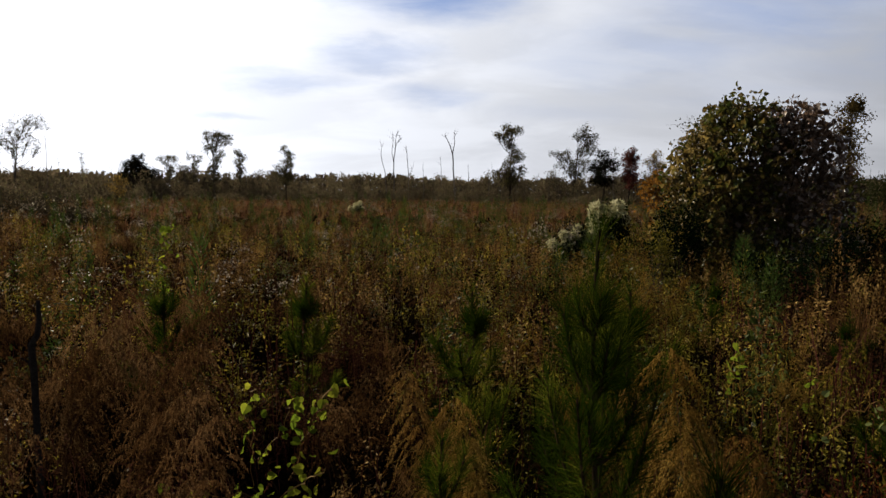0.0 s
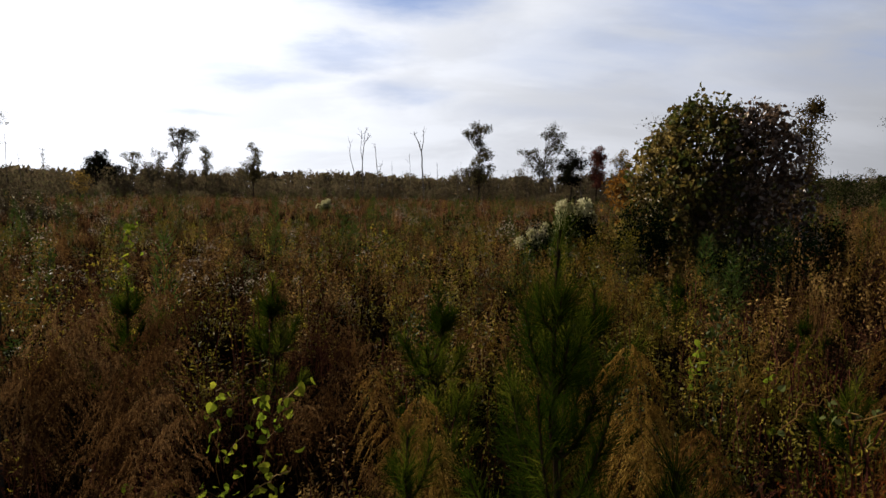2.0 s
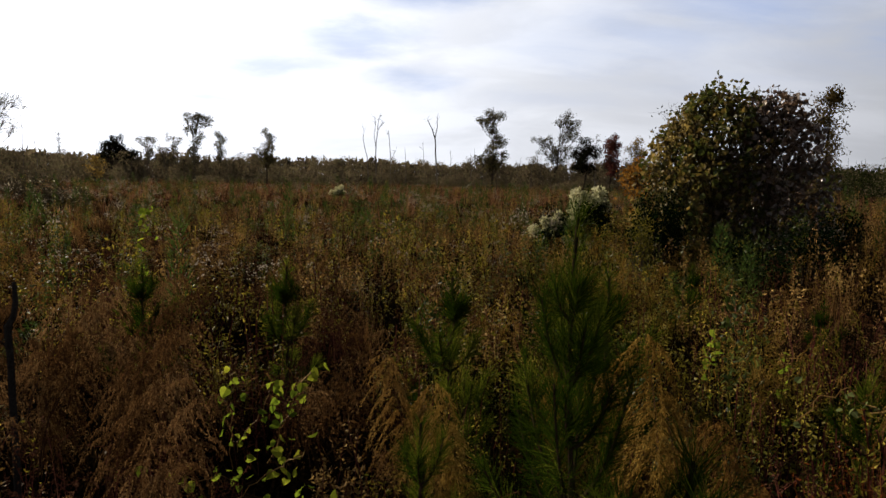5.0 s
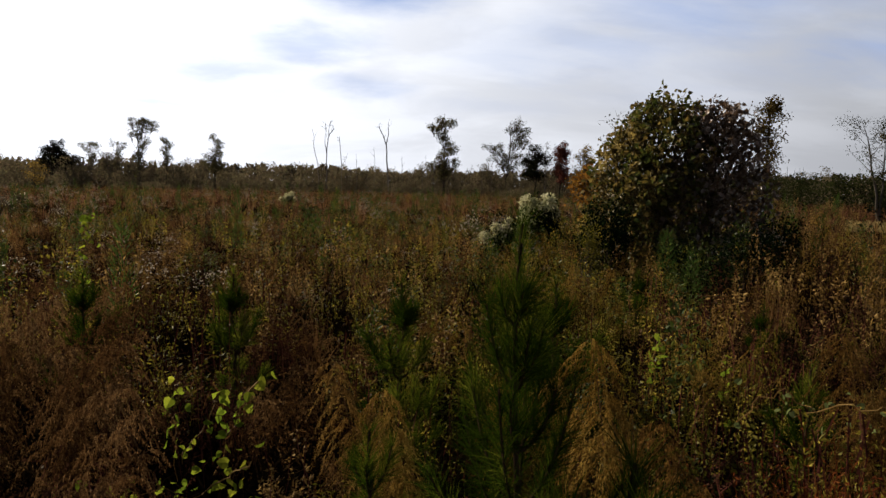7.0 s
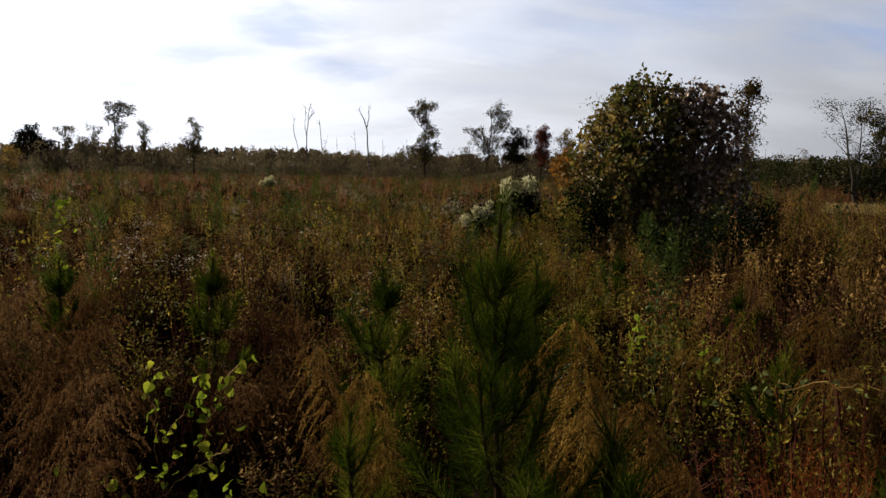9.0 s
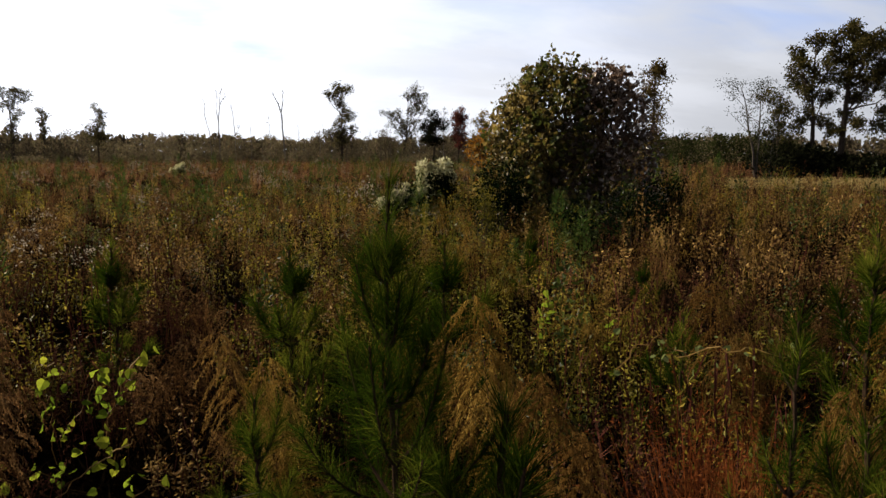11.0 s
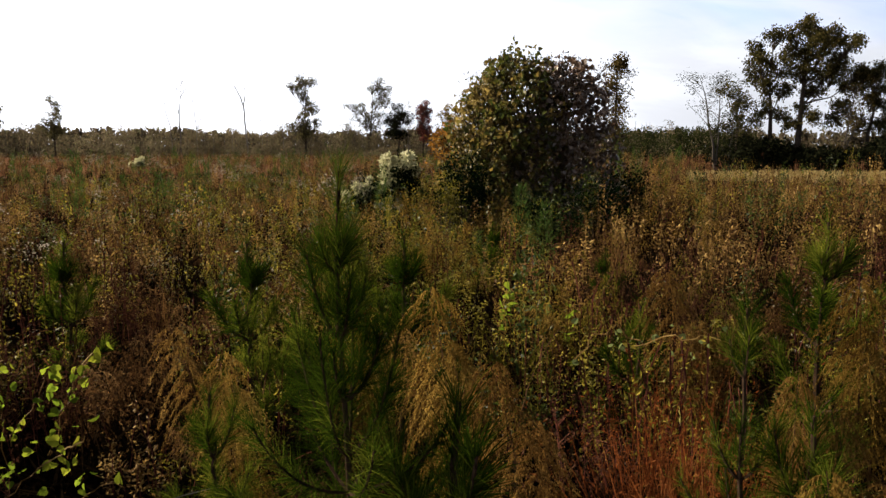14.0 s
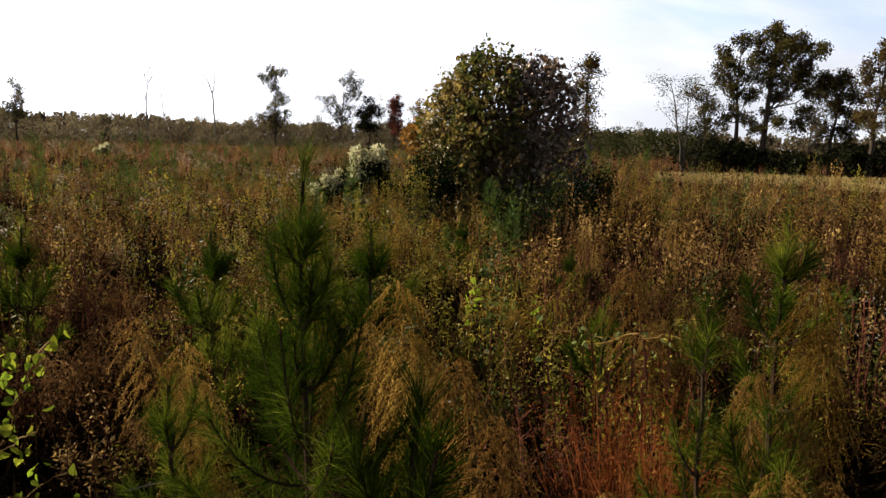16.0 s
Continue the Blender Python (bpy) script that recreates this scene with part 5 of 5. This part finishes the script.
for x, y, d in fan(sr, 1.7, 5.0, 0.31) + fan(sr, 5.0, 11.5, 0.44):
    if not free(x, y) or math.hypot(x - 0.1, y) < 1.5:
        continue
    if hummock(x, y) < 0.8 and sr.random() < 0.8 or d < 4.4 and sr.random() < (0.45 if x < 0.4 else 0.68):
        continue
    k = kind_at(sr, x, y, d)
    if d < 4.3 and (k in (0, 1, 4) or sr.random() < 0.5):
        k = 3 if x < 1.2 or sr.random() < 0.4 else 5
    if d < 4.6 and k == 6:
        k = 3
    v = int(sr.integers(len(NEAR[k])))
    size = sr.uniform(0.8, 1.2) * (0.7 if d < 3 else 0.85 if d < 5 else 0.95 if d < 7.5 else 0.85)
    size *= hummock(x, y) ** 0.7
    places.setdefault((k, v), []).append(spot(x, y, sr.uniform(0, 360), size))
for (k, v), ms in places.items():
    plant_out(NEAR[k][v], ms)


# ---------------------------------------------------------------- field cover further off, beyond counting
def cover_unit(rng, kind, h, coarse):
    """One clump of a kind as bare triangles; coarse: how much thicker and fewer its pieces are."""
    g = Geo()
    if kind == "grass":
        n = int(44 / coarse)
        base = np.concatenate([rng.normal(size=(n, 2)) * 0.09 * coarse ** 0.5, np.zeros((n, 1))], 1)
        d = np.concatenate([rng.normal(size=(n, 2)) * 0.16, np.ones((n, 1))], 1)
        g.blades(base, d, h * rng.uniform(0.6, 1.05, n), 0.011 * coarse, rng.uniform(0, 0.22, n), rng, 2)
    elif kind == "plume":
        n = int(92 / coarse)
        z = h * rng.uniform(0.3, 1.0, n)
        p = np.stack([rng.normal(size=n) * 0.09, rng.normal(size=n) * 0.09, z], 1)
        g.blades(p, unit(rng, n, 0.6), 0.12 * coarse ** 0.3 * rng.uniform(0.5, 1.2, n), 0.0095 * coarse, 0.9, rng, 2)
    elif kind == "leaf":
        # a few upright stems, leafy from low down to the tip
        stems = 4
        n = int(68 / coarse)
        k = rng.integers(0, stems, n)
        c = np.stack([rng.normal(size=stems) * 0.11, rng.normal(size=stems) * 0.11, h * rng.uniform(0.62, 1.05, stems)], 1)
        lean = np.concatenate([rng.normal(size=(stems, 2)) * 0.07, np.zeros((stems, 1))], 1)
        f = rng.uniform(0.12, 1.0, n)
        p = c[k] * np.stack([np.ones(n), np.ones(n), f], 1) + lean[k] * (f * f)[:, None]
        p += rng.normal(size=(n, 3)) * np.array([0.026, 0.026, 0.01])
        s = 0.048 * coarse ** 0.6
        g.leaves(p, unit(rng, n, 0.1), s * rng.uniform(0.6, 1.4, n), s * rng.uniform(0.4, 0.75, n), rng)
        b = np.concatenate([c[:, :2], np.zeros((stems, 1))], 1)
        g.blades(b, np.concatenate([lean[:, :2], c[:, 2:]], 1), c[:, 2], 0.008 * coarse, 0, rng, 1)
    elif kind == "fluff":
        n = int(30 / coarse)
        k = rng.integers(0, 4, n)
        c = np.stack([rng.normal(size=4) * 0.13, rng.normal(size=4) * 0.13, h * rng.uniform(0.85, 1.05, 4)], 1)
        s = 0.026 * coarse ** 0.7
        g.leaves(c[k] + rng.normal(size=(n, 3)) * 0.035, unit(rng, n, 0.4), s * rng.uniform(0.6, 1.3, n), s * 0.7, rng)
    elif kind == "mat":
        n = int(34 / coarse)
        p = np.concatenate([rng.normal(size=(n, 2)) * 0.17, np.zeros((n, 1))], 1)
        d = np.concatenate([rng.normal(size=(n, 2)) * 0.30, np.ones((n, 1))], 1)
        g.blades(p, d, h * rng.uniform(0.45, 1.0, n), 0.030 * coarse ** 0.6, rng.uniform(0, 0.25, n), rng, 2)
    elif kind == "bushy":
        # a rounded many-stemmed weed, leafy outside and open within
        stems, n = 9, int(150 / coarse)
        a, r = rng.uniform(0, TAU, stems), 0.30 * np.sqrt(rng.random(stems))
        tip = np.stack([r * np.cos(a), r * np.sin(a), h * (1.05 - 1.1 * r) * rng.uniform(0.8, 1.05, stems)], 1)
        k, f = rng.integers(0, stems, n), 1 - 0.75 * rng.beta(1, 1.5, n)
        p = tip[k] * np.stack([0.35 + 0.65 * f, 0.35 + 0.65 * f, f], 1) + rng.normal(size=(n, 3)) * [0.026, 0.026, 0.02]
        s = 0.046 * coarse ** 0.6
        g.leaves(p, unit(rng, n, 0.1), s * rng.uniform(0.6, 1.5, n), s * rng.uniform(0.4, 0.8, n), rng)
        g.blades(tip * [0.35, 0.35, 0], tip * [0.65, 0.65, 1], h * 0.95, 0.008 * coarse, 0, rng, 1)
    elif kind == "pine":
        n = int(230 / coarse)
        z = h * rng.uniform(0.15, 0.95, n)
        w = 0.30 * h * (1.05 - z / h)
        a = rng.uniform(0, TAU, n)
        p = np.stack([np.cos(a) * w * 0.6, np.sin(a) * w * 0.6, z], 1)
        g.blades(p, np.stack([np.cos(a), np.sin(a), np.full(n, 1.1)], 1) + rng.normal(size=(n, 3)) * 0.3, 0.15 * coarse ** 0.3, 0.010 * coarse, 0.1, rng, 1)
    return g.arrays()


def tall(x, y):
    """The growth is ranker towards the crop field."""
    a = math.degrees(math.atan2(x, y))
    return 1 + 0.30 * min(max((a - 20) / 8, 0), 1) * (1 if math.hypot(x, y) > 8 else 0.2)


def cover(name, label, kind, mat, spots_at, seed, h0, h1, coarse):
    """Many clumps joined into one mesh."""
    if not spots_at:
        return
    rng = np.random.default_rng(seed)
    units = [cover_unit(rng, kind, 1.0, coarse) for _ in range(9)]
    V, F, n = [], [], 0
    for x, y, d in spots_at:
        v, f = units[int(rng.integers(9))]
        a, h = rng.uniform(0, TAU), rng.uniform(h0, h1)
        wide = rng.uniform(0.8, 1.4)
        h *= tall(x, y) * hummock(x, y)
        c, s = math.cos(a) * wide, math.sin(a) * wide
        V.append(np.stack([v[:, 0] * c - v[:, 1] * s + x, v[:, 0] * s + v[:, 1] * c + y, v[:, 2] * h], 1))
        F.append(f + n)
        n += len(v)
    g = Geo()
    g.v, g.f, g.n = V, F, n
    tagged(new(name, g.mesh(name, M[mat])), label, "vegetation", kind="stuff")


cr = np.random.default_rng(600)
mid, far = {}, {}
for x, y, d in fan(cr, 11.5, 20.0, 0.40) + fan(cr, 20.0, 34.0, 0.62):
    if hummock(x, y) > 0.80 or cr.random() < 0.35:
        mid.setdefault(kind_at(cr, x, y, d), []).append((x, y, d))
for x, y, d in fan(cr, 34.0, 138.0, 1.6):
    if math.degrees(math.atan2(x, y)) > 33 and d < 68 and d > 45.5 or d > edge(math.degrees(math.atan2(x, y))) + 3:
        continue
    far.setdefault(kind_at(cr, x, y, d), []).append((x, y, d))
KINDS = [("field_grass", "rusty dry grass across the old field", "grass", "sedge"), ("reddish_weeds", "reddish feathery weeds across the field", "plume", "fennel_red"),
         ("leafy_weeds", "yellow-green leafy weeds across the field", "leaf", "forb"), ("dark_weeds", "dark dry weeds across the field", "leaf", "weed_dark"),
         ("golden_weeds", "golden feathery weeds across the field", "plume", "fennel"), ("green_weeds", "dull green weeds across the field", "leaf", "forb_green"),
         ("fluffy_weeds", "brown weeds under white seed fluff", "leaf", "forb_brown"), ("brown_weeds", "dry brown leafy weeds across the field", "leaf", "forb_brown")]
for k, (nm, lab, kd, mt) in enumerate(KINDS):
    cover(nm, lab, kd, mt, mid.get(k, []), 610 + k, 0.42, 0.92, 1.0)
    cover("far_" + nm, lab, kd, "sedge_far" if kd == "grass" else "forb_far" if mt == "forb" else mt, far.get(k, []), 630 + k, 0.45, 0.85, 2.6)
cover("far_rusty_grass", "rusty grass covering the far field", "grass", "sedge_far", [p for p in fan(cr, 32, 138, 2.4) if not (math.degrees(math.atan2(p[0], p[1])) > 33 and 45 < p[2] < 68) and p[2] < edge(math.degrees(math.atan2(p[0], p[1]))) + 3], 651, 0.55, 0.9, 2.8)
cover("white_seed_fluff", "white seed fluff on the weeds", "fluff", "fluff", mid.get(6, [])[::3] + far.get(6, [])[::6], 652, 0.6, 0.8, 1.0)
ps = [p for p in fan(cr, 11, 40, 2.3, -34, 34) if cr.random() < 0.6] + [p for p in fan(cr, 40, 110, 3.2, -34, 33) if cr.random() < 0.6]
cover("small_pines", "small young pines scattered over the field", "pine", "needle_far", ps, 653, 0.75, 1.25, 1.25)
sh = [p for p in fan(cr, 14, 120, 3.6, -34, 30) if cr.random() < 0.6]
cover("field_shrubs", "small dark green shrubs dotted over the field", "bushy", "forb_green", sh, 655, 0.9, 1.35, 1.5)
rank = {}
for x, y, d in fan(cr, 7.0, 40, 1.35) + fan(cr, 40, 105, 3.4):
    if math.degrees(math.atan2(x, y)) > 32.5 and d > 45 or cr.random() < 0.25:
        continue
    rank.setdefault((int(3 * min(max(0.5 + 1.1 * noise.noise(Vector((x * 0.25, y * 0.25, 31))) + 0.25 * cr.normal(), 0), 0.999)), d > 40), []).append((x, y, d))
RANK = [("rank_brown_weeds", "bushy brown weeds standing over the grass", "forb_brown"), ("rank_yellow_weeds", "bushy yellow-green weeds standing over the grass", "forb"),
        ("rank_green_weeds", "bushy dull green weeds standing over the grass", "forb_green")]
for (k, off), pl in sorted(rank.items()):
    cover(("far_" if off else "") + RANK[k][0], RANK[k][1], "bushy", "forb_far" if off and k == 1 else RANK[k][2], pl, 690 + 2 * k + off, 0.75, 1.15, 2.6 if off else 1.0)
pf = [p for p in fan(cr, 12, 90, 4.0, -38, 30) if cr.random() < 0.45]
cover("pale_flower_heads", "patches of pale dry flower heads on weeds", "fluff", "fluff", [(x + cr.normal() * 0.42, y + cr.normal() * 0.42, d) for x, y, d in pf for _ in range(11)], 656, 0.75, 1.0, 1.3)
cover("ground_litter", "dead leaves and short dry grass on the soil, coloured as if shaded", "grass", "litter_shade", fan(cr, 1.3, 11, 0.5), 654, 0.15, 0.4, 2.0)


# ---------------------------------------------------------------- bushes
def bush(name, label, x, y, w, h, mat, leaves, leaf, seed, tufts=0, tuft_mat=None, tuft_r=0.1, base=0.1, group=""):
    """A shrub: stems from the ground, leafy lobes, and fluffy flower heads on some."""
    rng = np.random.default_rng(seed)
    root = thing(name, label, "bush", group, pose(x, y, 0))
    st, lf, tf = Geo(), Geo(), Geo()
    lobes = 16
    a = rng.uniform(0, TAU, lobes)
    r = w * np.sqrt(rng.random(lobes)) * 0.85
    c = np.stack([r * np.cos(a), r * np.sin(a) * 0.8, h * (1 - 0.55 * (r / w) ** 2) * rng.uniform(0.45, 0.92, lobes)], 1)
    for p in c:
        m = p * [0.4, 0.4, 0.5] + rng.normal(size=3) * 0.03
        st.tube([p * [0.1, 0.1, 0], m, p], [0.018, 0.012, 0.004], 4)
    k = rng.integers(0, lobes, leaves)
    p = c[k] + rng.normal(size=(leaves, 3)) * np.array([w, w, h]) * 0.16
    p[:, 2] = np.maximum(np.abs(p[:, 2]), base)
    lf.leaves(p, unit(rng, leaves, 0.25), leaf * rng.uniform(0.6, 1.4, leaves), leaf * rng.uniform(0.3, 0.7, leaves), rng)
    tagged(part("stems", st, M["bark_dark"], root), kind="stuff")
    part("leaves", lf, M[mat], root)
    if tufts:
        # heads sit left and forward: the bush's sunlit side is put into the shape
        q = c[np.arange(tufts) % lobes] + unit(rng, tufts, 1.2, 0.8) * np.array([w, w * 0.8, h]) * 0.27 - [0.16 * w, 0.2 * w, 0]
        n = 170
        for t in q:
            s = tuft_r * rng.uniform(0.7, 1.3)
            d = unit(rng, n, 0.3)
            tf.leaves(t + d * s * rng.uniform(0.25, 1.0, (n, 1)), d + rng.normal(size=(n, 3)) * 0.5, s * 0.42, s * 0.28, rng)
        part("flower_fluff", tf, M[tuft_mat], root)
    return root


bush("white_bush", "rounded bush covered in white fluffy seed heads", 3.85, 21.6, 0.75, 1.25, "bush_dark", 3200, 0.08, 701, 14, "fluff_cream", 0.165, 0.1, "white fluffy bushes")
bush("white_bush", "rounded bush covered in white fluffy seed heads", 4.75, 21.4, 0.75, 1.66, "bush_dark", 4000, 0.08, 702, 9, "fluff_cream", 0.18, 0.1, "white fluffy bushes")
bush("white_bush", "small white fluffy bush far out in the field", -7.8, 71.5, 0.85, 0.85, "bacch", 500, 0.14, 703, 14, "fluff_cream", 0.22, 0.1, "white fluffy bushes")
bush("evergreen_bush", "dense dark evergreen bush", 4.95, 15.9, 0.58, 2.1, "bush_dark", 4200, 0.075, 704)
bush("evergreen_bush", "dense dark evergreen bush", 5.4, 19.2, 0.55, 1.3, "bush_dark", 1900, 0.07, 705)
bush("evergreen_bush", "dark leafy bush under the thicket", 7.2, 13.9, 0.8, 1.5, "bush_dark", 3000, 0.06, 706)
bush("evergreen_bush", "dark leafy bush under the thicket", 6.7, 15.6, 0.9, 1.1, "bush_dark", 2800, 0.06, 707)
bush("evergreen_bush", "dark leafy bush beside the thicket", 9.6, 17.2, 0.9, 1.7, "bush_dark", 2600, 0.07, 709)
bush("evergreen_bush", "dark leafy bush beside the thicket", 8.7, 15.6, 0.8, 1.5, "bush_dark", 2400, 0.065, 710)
bush("shrub", "low yellow-green leafy shrub beside the thicket", 4.4, 15.3, 0.34, 1.6, "forb", 1300, 0.05, 708)
for i, (bx, by, bw, bh) in enumerate(((-20.3, 40, 2.0, 1.9), (-23, 41, 2.0, 2.0), (-18, 38.5, 1.4, 1.4), (-25.5, 42, 2.2, 2.2))):
    bush("bramble", "brown and grey bramble thicket", bx, by, bw, bh, "bramble", 1900, 0.13, 720 + i, 0, None, 0.1, 0.05, "bramble thickets")


# matted dead growth low down among the stems, with shade painted into its colour
near = {}
for x, y, d in fan(cr, 1.7, 11.5, 0.34):
    if free(x, y) and hummock(x, y) > 0.95:
        near.setdefault(kind_at(cr, x, y, d), []).append((x, y, d))
for k, (nm, lab, kd, mt) in enumerate(KINDS):
    low = [p for p in near.get(k, []) if p[2] < 5] if k not in (0, 1, 4) else []
    cover(nm + "_between", lab + ", filling the gaps", kd, mt, [p for p in low if hummock(p[0], p[1]) > 1.0 and (p[0] < 0.4 or p[2] > 3.9)], 670 + k, 0.18, 0.38, 0.8)
    cover(nm + "_among", lab + ", filling the gaps", kd, mt, [p for p in near.get(k, []) if p[2] >= 5], 680 + k, 0.35, 0.70, 0.9)
cover("undergrowth", "matted dead undergrowth among the weeds, near black as painted shade", "mat", "litter_shade", fan(cr, 1.4, 5.0, 0.30), 661, 0.25, 0.52, 1.0)
cover("undergrowth_between", "matted dead undergrowth among the weeds, near black as painted shade", "mat", "litter_shade", fan(cr, 5.0, 11.5, 0.34), 663, 0.30, 0.58, 1.0)
cover("undergrowth_beyond", "matted dead undergrowth further off, near black as painted shade", "mat", "litter_shade", fan(cr, 11.5, 26, 0.66), 664, 0.30, 0.50, 1.5)
cover("undergrowth_far", "matted dead undergrowth further off, near black as painted shade", "mat", "litter_shade", fan(cr, 26, 60, 1.2), 662, 0.30, 0.50, 2.4)
